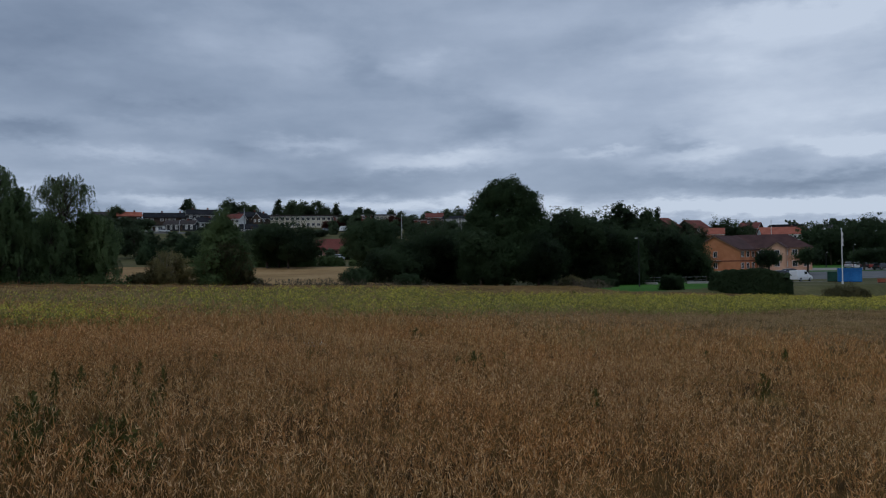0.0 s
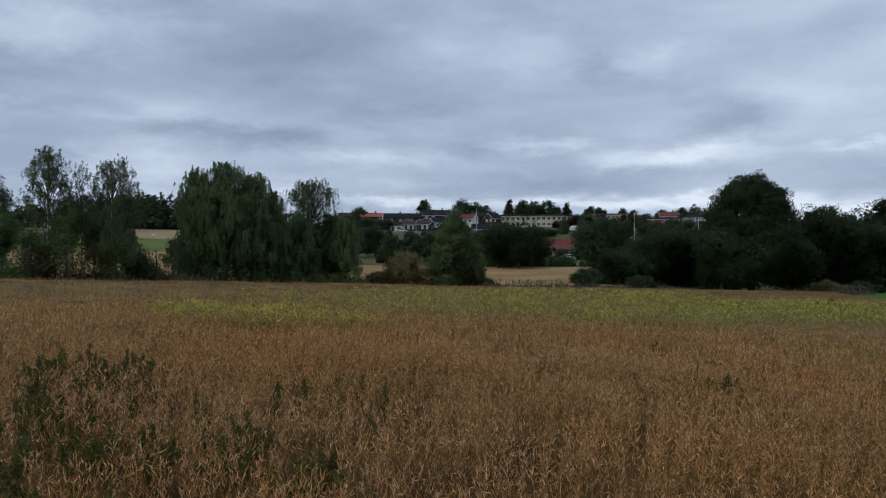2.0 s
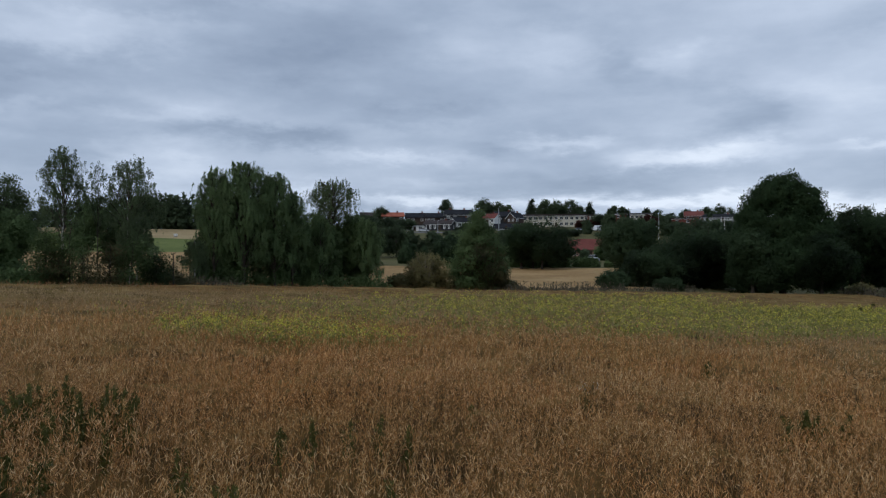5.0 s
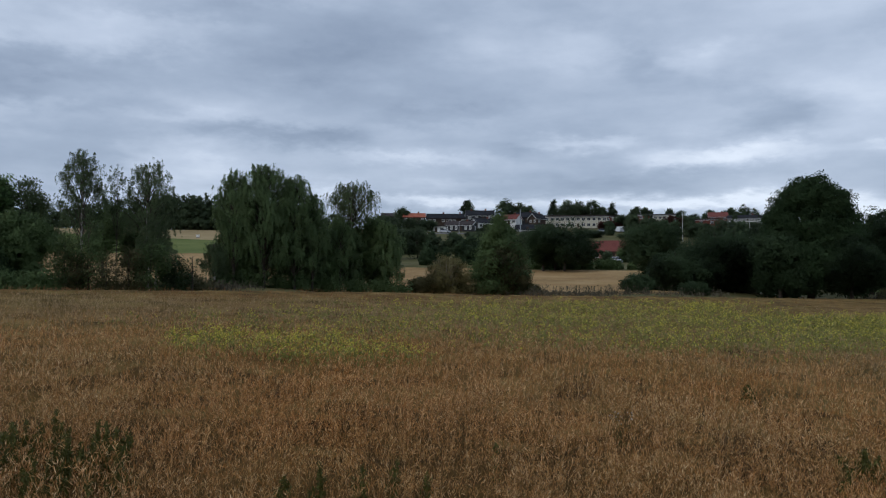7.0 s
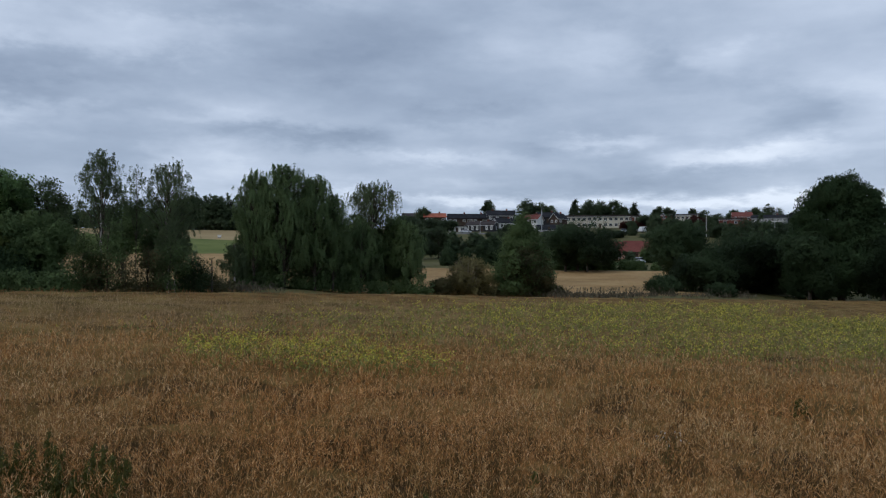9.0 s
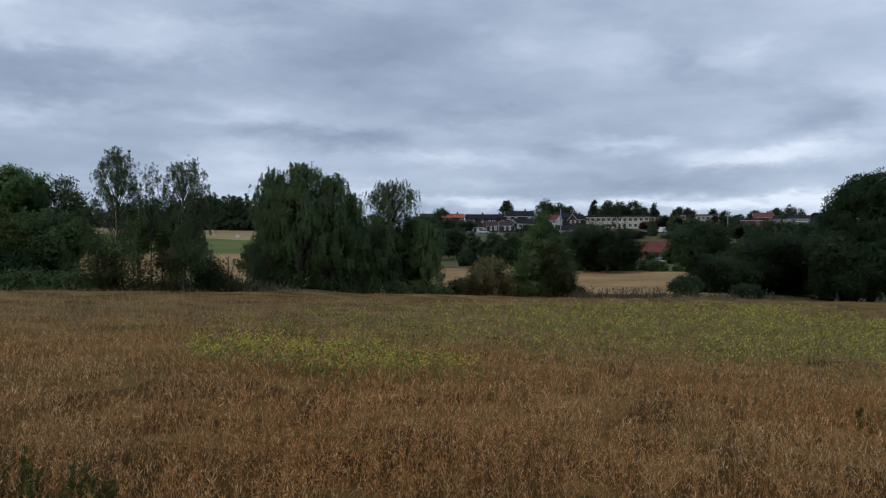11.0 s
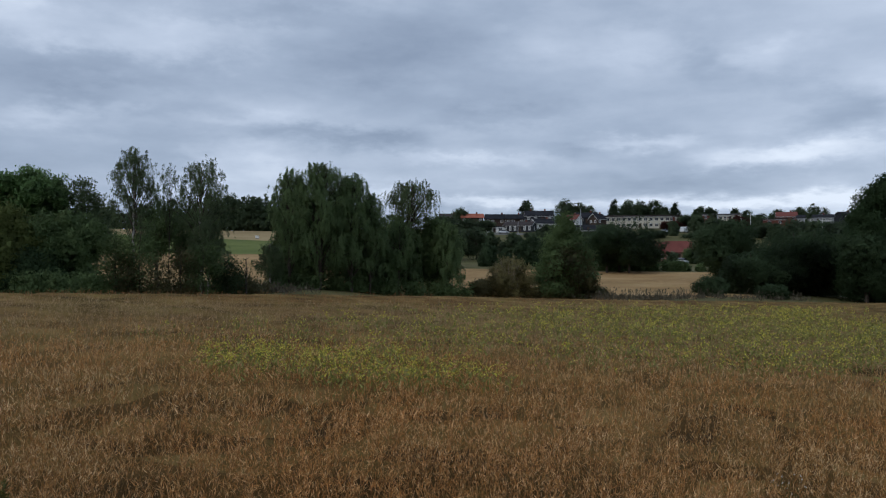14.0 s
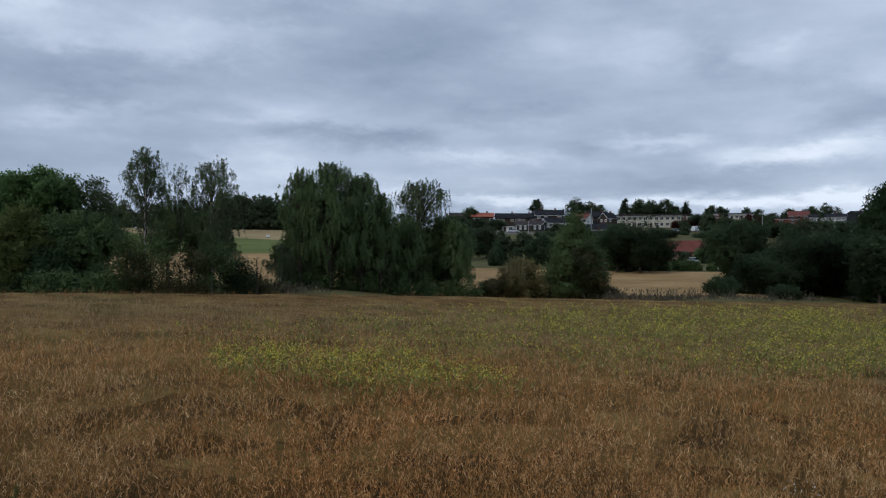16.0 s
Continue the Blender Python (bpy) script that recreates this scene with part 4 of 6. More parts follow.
hill_tree("pine_tree", -151.7, 378.3, 32.09, 6.5, "round", "far", "small round tree beside a red roofed house")
hill_tree("bare_birch", -118.5, 379.5, 34.01, 6.9, "tall", "far", "thin see-through tree above the roofs")
hill_tree("pine_tree", -109.2, 413.3, 37.18, 11.4, "round", "far", "dark round pine above the roofs")
hill_tree("pine_tree", -102.9, 414.9, 36.28, 8.0, "round", "far", "dark round pine above the roofs")
hill_tree("pine_tree", -97.8, 416.2, 33.97, 7.4, "round", "far", "low dark tree above the roofs")
hill_tree("pine_tree", -96.0, 467.7, 40.41, 7.7, "cone", "far", "dark conifer behind a long house")
hill_tree("pine_tree", -90.9, 478.9, 42.41, 11.8, "round", "far", "dark pine behind a long house")
hill_tree("pine_tree", -83.9, 480.1, 41.67, 9.8, "round", "far", "dark round pine behind a long house")
hill_tree("pine_tree", -76.2, 481.4, 41.87, 11.1, "round", "far", "dark round pine behind a long house")
hill_tree("pine_tree", -70.4, 482.3, 38.29, 7.8, "cone", "far", "low conifer behind a long house")
hill_tree("pine_tree", -65.0, 483.0, 39.15, 8.5, "cone", "far", "dark conifer behind a long house")
hill_tree("garden_tree", -53.8, 504.4, 38.14, 8.2, "tall", "far", "thin garden tree on the hill")
hill_tree("garden_tree", -48.2, 505.0, 38.37, 7.5, "round", "far", "round garden tree on the hill")
hill_tree("garden_tree", -36.0, 526.0, 39.20, 5.7, "round", "far", "small garden tree on the skyline")
hill_tree("garden_tree", -27.3, 486.4, 34.41, 9.8, "round", "far", "low garden tree on the skyline")
hill_tree("garden_tree", -19.7, 476.8, 32.40, 10.9, "round", "far", "low garden tree on the skyline")
hill_tree("garden_tree", -13.0, 567.0, 40.04, 13.0, "tall", "far", "thin garden tree on the skyline")
hill_tree("garden_tree", -1.5, 567.1, 41.19, 13.0, "tall", "far", "thin garden tree on the skyline")
hill_tree("garden_tree", 6.0, 567.0, 43.47, 12.2, "round", "far", "round dark tree on the skyline")
hill_tree("garden_tree", 13.0, 566.8, 41.88, 7.6, "round", "far", "round dark tree on the skyline")
hill_tree("garden_tree", 24.0, 566.4, 37.42, 9.9, "round", "far", "low dark tree on the skyline")
hill_tree("copper_beech", -46.1, 374.5, 25.60, 7.6, "round", "far", "garden tree beside a long house")
hill_tree("copper_beech", -55.1, 383.4, 23.81, 6.7, "dome", "red", "dark red leaved bush beside a long house")
hill_tree("copper_beech", -48.6, 374.2, 23.69, 8.6, "dome", "red", "dark red leaved tree beside a long house")
hill_tree("copper_beech", -26.8, 406.3, 26.86, 9.3, "round", "red", "dark red leaved tree between houses")
hill_tree("garden_tree", -19.1, 406.7, 26.47, 9.3, "round", "far", "garden tree between houses")
hill_tree("garden_tree", -3.8, 307.1, 19.54, 12.3, "round", "far", "garden tree below a red house")
hill_tree("garden_tree", 7.0, 296.9, 18.77, 13.8, "round", "far", "garden tree below the poles")
hill_tree("garden_tree", -46.5, 437.0, 29.3, 11.0, "round", "far", "garden tree between flats and a long house")
hill_tree("garden_tree", -39.0, 421.0, 26.5, 10.0, "dome", "far", "garden tree in front of brick flats")
hill_tree("lime_tree", -30.8, 159.5, 12.10, 13.8, "dome", "thorn", "wide domed lime tree beside the stubble")
hill_tree("lime_tree", -33.1, 162.1, 10.4, 9.9, "dome", "thorn", "wide low lime tree beside the stubble")
hill_tree("lime_tree", -34.9, 159.7, 10.9, 6.6, "dome", "thorn", "domed lime tree beside the stubble")
hill_tree("garden_tree", -66.1, 248.9, 15.76, 7.8, "round", "far", "garden tree below the hillside houses")
hill_tree("garden_tree", -63.8, 300.8, 18.72, 8.2, "round", "far", "garden tree below a long house")
hill_tree("garden_tree", -78.9, 208.1, 13.64, 8.2, "round", "far", "dark tree below the hillside houses")
hill_tree("garden_tree", -82.2, 201.4, 15.08, 7.1, "round", "far", "dark tree below the hillside houses")
hill_tree("garden_tree", -63.0, 203.0, 10.77, 5.6, "round", "thorn", "dark tree below the hillside road")
hill_tree("garden_tree", -56.9, 199.6, 10.98, 6.8, "round", "thorn", "dark tree below the hillside road")
hill_tree("garden_tree", -61.0, 260.4, 14.51, 10.6, "round", "far", "dark tree below a slate roof")
hill_tree("garden_tree", -118.9, 239.7, 20.05, 12.4, "round", "far", "dark tree behind the birches")
hill_tree("garden_tree", -114.0, 264.0, 20.74, 11.4, "round", "far", "dark tree behind the birches")
hill_tree("garden_tree", -127.9, 328.6, 23.11, 11.7, "round", "far", "garden tree below an orange roof")
hill_tree("garden_tree", -117.6, 321.7, 21.84, 10.0, "round", "far", "garden tree below an orange roof")
hill_tree("garden_tree", -130.8, 311.2, 23.08, 13.5, "round", "far", "dark tree below the hillside houses")
hill_tree("garden_tree", -90.7, 314.7, 19.24, 8.7, "round", "far", "garden tree beside a blue slate roof")
hill_tree("garden_tree", -82.7, 275.4, 14.70, 8.8, "round", "far", "dark tree below the hillside road")
hill_tree("garden_tree", -96.0, 260.4, 12.60, 8.1, "round", "far", "dark tree below the hillside road")
hill_tree("garden_tree", -97.9, 249.0, 15.22, 12.4, "dome", "far", "dark tree below the hillside houses")
hill_tree("garden_tree", -78.3, 234.9, 11.01, 9.8, "dome", "far", "dark tree below the hillside road")
hill_tree("garden_tree", -10.2, 317.0, 18.45, 10.6, "round", "far", "garden tree below a red house")
hill_tree("garden_tree", 0.8, 327.0, 20.18, 10.9, "round", "far", "garden tree below the poles")
hill_tree("garden_tree", 12.4, 306.7, 19.58, 12.3, "round", "far", "garden tree below the poles")
hill_tree("garden_tree", -34.5, 385.7, 24.55, 10.3, "round", "far", "garden tree in front of flats")
hill_tree("garden_tree", -33.4, 305.5, 15.31, 12.3, "round", "far", "garden tree on the slope below flats")
hill_tree("garden_tree", -28.0, 295.9, 16.74, 9.9, "round", "far", "garden tree on the slope below flats")
hill_tree("garden_tree", -48.9, 303.5, 16.22, 10.2, "dome", "far", "garden tree below a long house")
hill_tree("garden_tree", -25.3, 205.8, 7.43, 3.5, "round", "dark", "dark tree beside a pink house")
hill_tree("garden_tree", 122.20, 368.95, 23.22, 11.66, "round", "thorn", "dark tree behind a maroon roof")
hill_tree("garden_tree", 122.94, 356.76, 20.74, 12.91, "round", "thorn", "dark tree behind a maroon roof")
hill_tree("garden_tree", 139.89, 386.93, 21.75, 7.20, "round", "far", "small tree behind orange roofs")
hill_tree("garden_tree", 128.26, 293.87, 16.25, 7.37, "round", "thorn", "dark tree beside a maroon roof")
hill_tree("garden_tree", 120.92, 272.42, 11.82, 8.16, "round", "thorn", "dark tree beside a maroon roof")
hill_tree("garden_tree", 115.01, 250.21, 11.80, 11.32, "round", "thorn", "dark tree behind the car park")
hill_tree("garden_tree", 119.23, 243.03, 13.55, 11.10, "round", "thorn", "dark tree behind the car park")
hill_tree("garden_tree", 125.02, 240.15, 14.47, 12.93, "oak", "thorn", "dark tree behind the car park")
hill_tree("garden_tree", 133.87, 278.85, 16.47, 12.69, "round", "thorn", "large dark tree behind the car park")
hill_tree("garden_tree", 134.08, 266.13, 17.17, 14.27, "oak", "thorn", "large dark tree behind the car park")
hill_tree("garden_tree", 141.76, 262.03, 16.45, 18.19, "oak", "thorn", "large dark tree behind the car park")
hill_tree("garden_tree", 149.74, 257.46, 15.19, 18.19, "oak", "thorn", "large dark tree behind the car park")
hill_tree("street_tree", 66.25, 172.02, 4.71, 5.53, "round", "thorn", "small round tree in front of a brick house")
hill_tree("street_tree", 71.31, 165.18, 4.71, 5.35, "round", "thorn", "small round tree in front of a brick house")
hill_tree("street_tree", 92.53, 185.33, 4.67, 6.21, "round", "thorn", "small round tree beside parked cars")
hill_tree("street_tree", 97.64, 187.90, 4.67, 5.71, "round", "thorn", "small round tree beside parked cars")
hill_tree("garden_tree", 89.59, 331.40, 19.71, 9.32, "round", "far", "tree in front of orange roofs")
hill_tree("garden_tree", 110.33, 384.61, 23.04, 8.17, "round", "far", "tree in front of orange roofs")
hill_tree("garden_tree", 104.09, 339.01, 17.66, 8.25, "round", "far", "tree in front of orange roofs")


def woodland(name, label, x0, y0, x1, y1, depth, top, n, size, leaf, clusters):
    """A far belt of trees as one mass of leaves with an uneven top."""
    allq, outs = [], []
    for i in range(n):
        f = (i + rng.uniform(-0.4, 0.4)) / max(1, n - 1)
        px_, py_ = x0 + (x1 - x0) * f + rng.normal() * depth * 0.3, y0 + (y1 - y0) * f + rng.normal() * depth * 0.3
        z = gz(px_, py_)
        h = top * rng.uniform(0.78, 1.08)
        lob = lobes_for(h, h * rng.uniform(0.55, 0.8), 0.0, ("round", "oak", "cone")[i % 3 if i % 7 == 0 else i % 2])
        lob += [(0, 0, h * 0.16, h * 0.40, h * 0.40, h * 0.2), (0, 0, h * 0.4, h * 0.3, h * 0.3, h * 0.3)]
        c, p, o = crown_points(lob, clusters, 12, 0.45)
        p[:, 2] = np.maximum(p[:, 2], 0.1)
        allq.append(leaf_tris(p + np.array([px_, py_, z]), size * 1.1, size * 0.8, 0.1))
        outs.append(o)
    me = arrays_mesh(name, np.concatenate(allq), 3, [LEAF[leaf]], np.concatenate(outs))
    tagged(new(name, me), label, "woodland", kind="stuff")


woodland("undergrowth", "low dark undergrowth at the feet of the trees", -58, 50, -45, 50, 1.6, 1.5, 26, 0.16, "dark", 60)
woodland("undergrowth", "low dark undergrowth at the feet of the birches", -43, 49, -40, 59, 1.4, 0.9, 24, 0.14, "rust", 42)
woodland("undergrowth", "low dark undergrowth at the feet of the weeping birches", -45, 68, -33, 83, 1.6, 1.6, 30, 0.17, "dark", 60)
woodland("undergrowth", "low dark undergrowth before the thorns and alders", -33, 85, -20, 91, 1.4, 0.9, 24, 0.16, "rust", 45)
woodland("woodland", "dark mixed wood along the top of a stubble hill", -206, 254, -170, 275, 12, 13.0, 48, 0.62, "far", 105)
woodland("copse", "dense green scrub below the hillside houses", -92, 175, -51, 180, 12, 4.6, 20, 0.5, "thorn", 150)
woodland("copse", "dense dark hedge beyond the stubble", -93, 224, -53, 247, 14, 7.0, 16, 0.66, "far", 110)
woodland("copse", "garden hedges and trees on the hillside", -45, 334, 25, 306, 30, 6.5, 18, 0.6, "far", 130)
woodland("copse", "trees filling the slope behind the oak", 12, 200, 109.92, 373.74, 40.37, 12.11, 18, 0.87, "far", 150)
woodland("copse", "low dark hedge between stubble and gardens", -46, 164, -15, 170, 2.5, 1.9, 30, 0.32, "dark", 70)
woodland("copse", "garden shrubs around the red-roofed house", -52, 196, -14, 206, 9, 3.2, 18, 0.4, "far", 80)
woodland("copse", "dense trees behind the car park", 114.49, 261.48, 151.85, 243.27, 15.48, 14.71, 26, 0.62, "thorn", 110)
woodland("woodland", "low dark wood along the top of a stubble hill", -249, 214, -207, 253, 20, 8.0, 40, 0.6, "far", 70)
woodland("woodland", "distant treeline on the eastern skyline", 193.29, 796.57, 429.58, 699.05, 78.10, 17.57, 22, 1.95, "far", 120)
woodland("woodland", "distant treeline along the western skyline", -302, 147, -256, 219, 24, 15.0, 26, 0.8, "far", 120)

# ---- houses ----
def box(bm, x0, x1, y0, y1, z0, z1):
    v = [bm.verts.new(c) for c in ((x0, y0, z0), (x1, y0, z0), (x1, y1, z0), (x0, y1, z0), (x0, y0, z1), (x1, y0, z1), (x1, y1, z1), (x0, y1, z1))]
    for f in ((0, 3, 2, 1), (4, 5, 6, 7), (0, 1, 5, 4), (1, 2, 6, 5), (2, 3, 7, 6), (3, 0, 4, 7)):
        bm.faces.new([v[i] for i in f])


def box_mesh(*dims):
    bm = bmesh.new()
    for d in (dims if isinstance(dims[0], tuple) else (dims,)):
        box(bm, *d)
    return bm


def prism(bm, pts, x0, x1):
    """A closed profile of (y, z) points run along x."""
    a, b = [bm.verts.new((x0, y, z)) for y, z in pts], [bm.verts.new((x1, y, z)) for y, z in pts]
    n = len(pts)
    bm.faces.new(a[::-1]), bm.faces.new(b)
    for i in range(n):
        j = (i + 1) % n
        bm.faces.new((a[i], a[j], b[j], b[i]))


def window_at(parent, face, u, z, w, h, L, D, trim, fr=0.09):
    """A window with a proud frame and a dark pane on one face of a house."""
    bm = bmesh.new()
    for d in ((u - w / 2, u + w / 2, -0.05, 0.03, z - h / 2, z - h / 2 + fr), (u - w / 2, u + w / 2, -0.05, 0.03, z + h / 2 - fr, z + h / 2), (u - w / 2, u - w / 2 + fr, -0.05, 0.03, z - h / 2 + fr, z + h / 2 - fr),
              (u + w / 2 - fr, u + w / 2, -0.05, 0.03, z - h / 2 + fr, z + h / 2 - fr), (u - fr / 3, u + fr / 3, -0.04, 0.03, z - h / 2 + fr, z + h / 2 - fr)):
        box(bm, *d)
    win = part("window", bm, trim, parent)
    pane = part("pane", box_mesh(u - w / 2 + fr, u + w / 2 - fr, -0.02, 0.03, z - h / 2 + fr, z + h / 2 - fr), M_GLASS, win)
    turn, off = {"front": (0, (0, -D / 2)), "left": (-90, (-L / 2, 0)), "right": (90, (L / 2, 0))}[face]
    win.matrix_basis = pose(off[0], off[1], 0, 0, 0, turn)
    return pane


def house(x, y, turn, L, D, eave, ridge, wall, roof, label, cols=4, rows=1, left=0, right=0, base=None, over=0.45, win=(1.3, 1.2), flat=False, chimney=1, door=True, hip=0.0, name="house", trim=None, group="houses", band=None):
    """A house: walls with gables, a roof of two thick slopes (or a flat one), windows, a door and a chimney."""
    z = (gz(x, y) - 0.4) if base is None else base - 0.3
    he, hr = eave - z, ridge - z
    ob = thing(name, x, y, z, turn, label, "house", group)
    trim = trim or M_TRIM
    bm = bmesh.new()
    if flat or hip:
        box(bm, -L / 2, L / 2, -D / 2, D / 2, 0, he)
    else:
        prism(bm, [(-D / 2, 0), (D / 2, 0), (D / 2, he), (0, hr - 0.12), (-D / 2, he)], -L / 2, L / 2)
    part("wall", bm, WALLS[wall], ob)
    bm = bmesh.new()
    if flat:
        box(bm, -L / 2 - over, L / 2 + over, -D / 2 - over, D / 2 + over, he + 0.003, hr)
    elif hip:
        o, rl = over, max(0.2, L / 2 - hip)
        lo = [bm.verts.new((sx_ * (L / 2 + o), sy * (D / 2 + o), he - 0.05)) for sx_, sy in ((-1, -1), (1, -1), (1, 1), (-1, 1))]
        hi = [bm.verts.new((sx_ * rl, 0, hr)) for sx_ in (-1, 1)]
        bm.faces.new((lo[0], lo[1], hi[1], hi[0])), bm.faces.new((lo[2], lo[3], hi[0], hi[1]))
        bm.faces.new((lo[1], lo[2], hi[1])), bm.faces.new((lo[3], lo[0], hi[0])), bm.faces.new(lo[::-1])
    else:
        k = (hr - he) / (D / 2)
        e = D / 2 + over
        prism(bm, [(-e, he - over * k), (0, hr), (e, he - over * k), (e, he - over * k + 0.18), (0, hr + 0.2), (-e, he - over * k + 0.18)], -L / 2 - over, L / 2 + over)
    bmesh.ops.recalc_face_normals(bm, faces=bm.faces)
    rf = part("roof", bm, ROOFS[roof], ob)
    if not flat and not hip:
        k, e = (hr - he) / (D / 2), D / 2 + over
        for s in (-1, 1):
            bm = bmesh.new()
            prism(bm, [(-e, he - over * k - 0.16), (0, hr - 0.16), (e, he - over * k - 0.16), (e, he - over * k + 0.05), (0, hr + 0.05), (-e, he - over * k + 0.05)], s * (L / 2 + over + 0.002), s * (L / 2 + over + 0.05))
            bmesh.ops.recalc_face_normals(bm, faces=bm.faces)
            part("bargeboard", bm, trim, ob)
    part("gutter", box_mesh(-L / 2 - over, L / 2 + over, -D / 2 - over - 0.12, -D / 2 - over - 0.005, he - 0.2 - (0 if flat or hip else over * 0.4), he - 0.08 - (0 if flat or hip else over * 0.4)), trim, ob)
    st = min(2.7, he / rows)
    for r in range(rows):
        zc = he - st * (rows - r) + st * 0.56
        for c in range(cols):
            u = -L / 2 + L * (c + 0.5) / cols
            if door and r == 0 and c == cols // 2:
                dr = part("door", box_mesh(u - 0.5, u + 0.5, -D / 2 - 0.05, -D / 2 + 0.02, max(0.3, he - st * rows + 0.05), he - st * rows + 2.1), WALLS["brown"], ob)
                part("handle", box_mesh(u + 0.33, u + 0.42, -D / 2 - 0.1, -D / 2 - 0.05, he - st * rows + 1.0, he - st * rows + 1.06), M_STEEL, dr)
            else:
                window_at(ob, "front", u, zc, win[0], win[1], L, D, M_TRIM, 0.2 if wall in ("black", "brown", "grey") else 0.08)
        for c in range(left):
            window_at(ob, "left", -D / 2 + D * (c + 0.5) / left, zc, win[0] * 0.9, win[1], L, D, M_TRIM, 0.2 if wall in ("black", "brown", "grey") else 0.08)
        for c in range(right):
            window_at(ob, "right", -D / 2 + D * (c + 0.5) / right, zc, win[0] * 0.9, win[1], L, D, M_TRIM, 0.2 if wall in ("black", "brown", "grey") else 0.08)
    for c in range(chimney):
        u = L * (0.22 if c == 0 else -0.3)
        ch = part("chimney", box_mesh(u - 0.35, u + 0.35, -0.3, 0.3, hr - 0.6, hr + 0.85), WALLS["red"], ob)
        part("cap", box_mesh(u - 0.42, u + 0.42, -0.37, 0.37, hr + 0.85, hr + 0.95), M_STONE, ch)
    if band:
        part("band", box_mesh(-L / 2 - 0.02, L / 2 + 0.02, -D / 2 - 0.02, D / 2 + 0.02, he - st - 0.2, he - st + 0.05), band, ob)
    return ob


M_BRICKTRIM = material("buff_trim", [(0.14, 0.085, 0.06), (0.20, 0.125, 0.09), (0.27, 0.175, 0.13)], 0.8, 1.0)
# hillside to the north-west
house(-146.53, 380.31, 24, 10.35, 8, 26.92, 28.83, "brown", "orange", "brown bungalow with a bright orange tiled roof", 4, 1, trim=WALLS["brown"])
house(-130.33, 370.29, 22, 10.48, 8, 25.50, 27.60, "brown", "slate", "row house with brown brick and a dark slate roof", 5, 1, trim=WALLS["brown"])
house(-120.87, 368.22, 20, 7.76, 8, 25.21, 27.27, "brown", "slate", "row house with brown walls and a dark slate roof", 4, 1, trim=WALLS["brown"])
house(-107.98, 335.60, 2, 12.21, 8, 20.31, 21.95, "black", "brown", "black timber house with white windows and gable trim", 6, 1, right=1, win=(0.9, 1.7), over=0.2)
house(-108.30, 363.76, 18, 12.15, 9, 25.98, 28.25, "black", "slate", "dark house with a grey metal roof", 4, 1, chimney=2)
house(-100.48, 343.13, 40, 8.58, 8, 21.51, 23.41, "white", "slate", "white walled house with a dark blue slate roof", 3, 1, left=1)
house(-94.85, 370.56, -10, 6.64, 7, 24.59, 26.62, "white", "brick", "small white house with a red tiled roof", 3, 1)
house(-91.09, 381.78, 15, 8.91, 10, 25.92, 28.26, "black", "slate", "dark house with a steep slate roof", 3, 1, trim=WALLS["black"])
house(-85.04, 378.03, 62, 6.21, 5, 25.08, 27.38, "brown", "slate", "gabled dark house with white gable trim", 2, 1, left=2)
house(-80.80, 343.11, 8, 10.33, 9, 18.39, 20.48, "grey", "slate", "low house with a large dark slate roof", 3, 1, chimney=0)
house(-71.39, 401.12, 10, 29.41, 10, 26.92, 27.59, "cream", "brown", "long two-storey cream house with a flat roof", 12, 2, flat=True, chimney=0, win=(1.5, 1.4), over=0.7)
house(-56.54, 404.43, 10, 3.27, 10.4, 26.76, 27.42, "red", "brown", "red brick stair tower of a long house", 1, 2, flat=True, chimney=0, door=False)
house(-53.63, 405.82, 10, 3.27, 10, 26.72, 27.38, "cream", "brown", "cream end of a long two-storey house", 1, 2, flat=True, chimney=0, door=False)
house(-42.22, 430.22, 6, 5.21, 10, 28.87, 29.42, "red", "grey", "red brick flats with a flat roof", 2, 2, flat=True, chimney=0, door=False)
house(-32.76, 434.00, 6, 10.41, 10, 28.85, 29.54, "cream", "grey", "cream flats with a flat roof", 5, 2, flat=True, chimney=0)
house(-11.55, 396.96, 4, 9.03, 9, 24.25, 24.75, "red", "brown", "dark red flat-roofed house with two pale windows", 2, 1, flat=True, chimney=0, door=False)
house(-7.23, 447.04, 4, 8.99, 9, 28.60, 30.83, "red", "brick", "red house with a red roof and skylights", 3, 1)
house(5.57, 436.98, -4, 15.81, 9, 27.22, 28.56, "grey", "slate", "long grey bungalow with a dark roof", 6, 1, trim=WALLS["grey"])
house(20.13, 476.50, 30, 7.04, 8, 30.66, 32.11, "black", "slate", "dark gabled house on the skyline", 2, 1, trim=WALLS["black"])
house(-164.33, 394.71, 24, 9.72, 8, 28.38, 30.10, "brown", "brown", "brown house half hidden by trees", 4, 1, trim=WALLS["brown"])
house(-114.44, 323.27, 12, 7.0, 5.0, 19.24, 19.59, "white", "slate", "low white garage block below a black house", 3, 1, flat=True, chimney=0, win=(1.6, 1.5), name="garage")
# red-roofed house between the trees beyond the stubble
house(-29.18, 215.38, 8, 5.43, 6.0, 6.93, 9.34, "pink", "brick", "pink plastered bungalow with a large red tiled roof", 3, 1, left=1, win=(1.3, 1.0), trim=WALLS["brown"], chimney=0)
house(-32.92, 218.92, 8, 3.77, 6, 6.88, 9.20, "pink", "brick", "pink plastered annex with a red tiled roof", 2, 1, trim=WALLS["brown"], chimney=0)
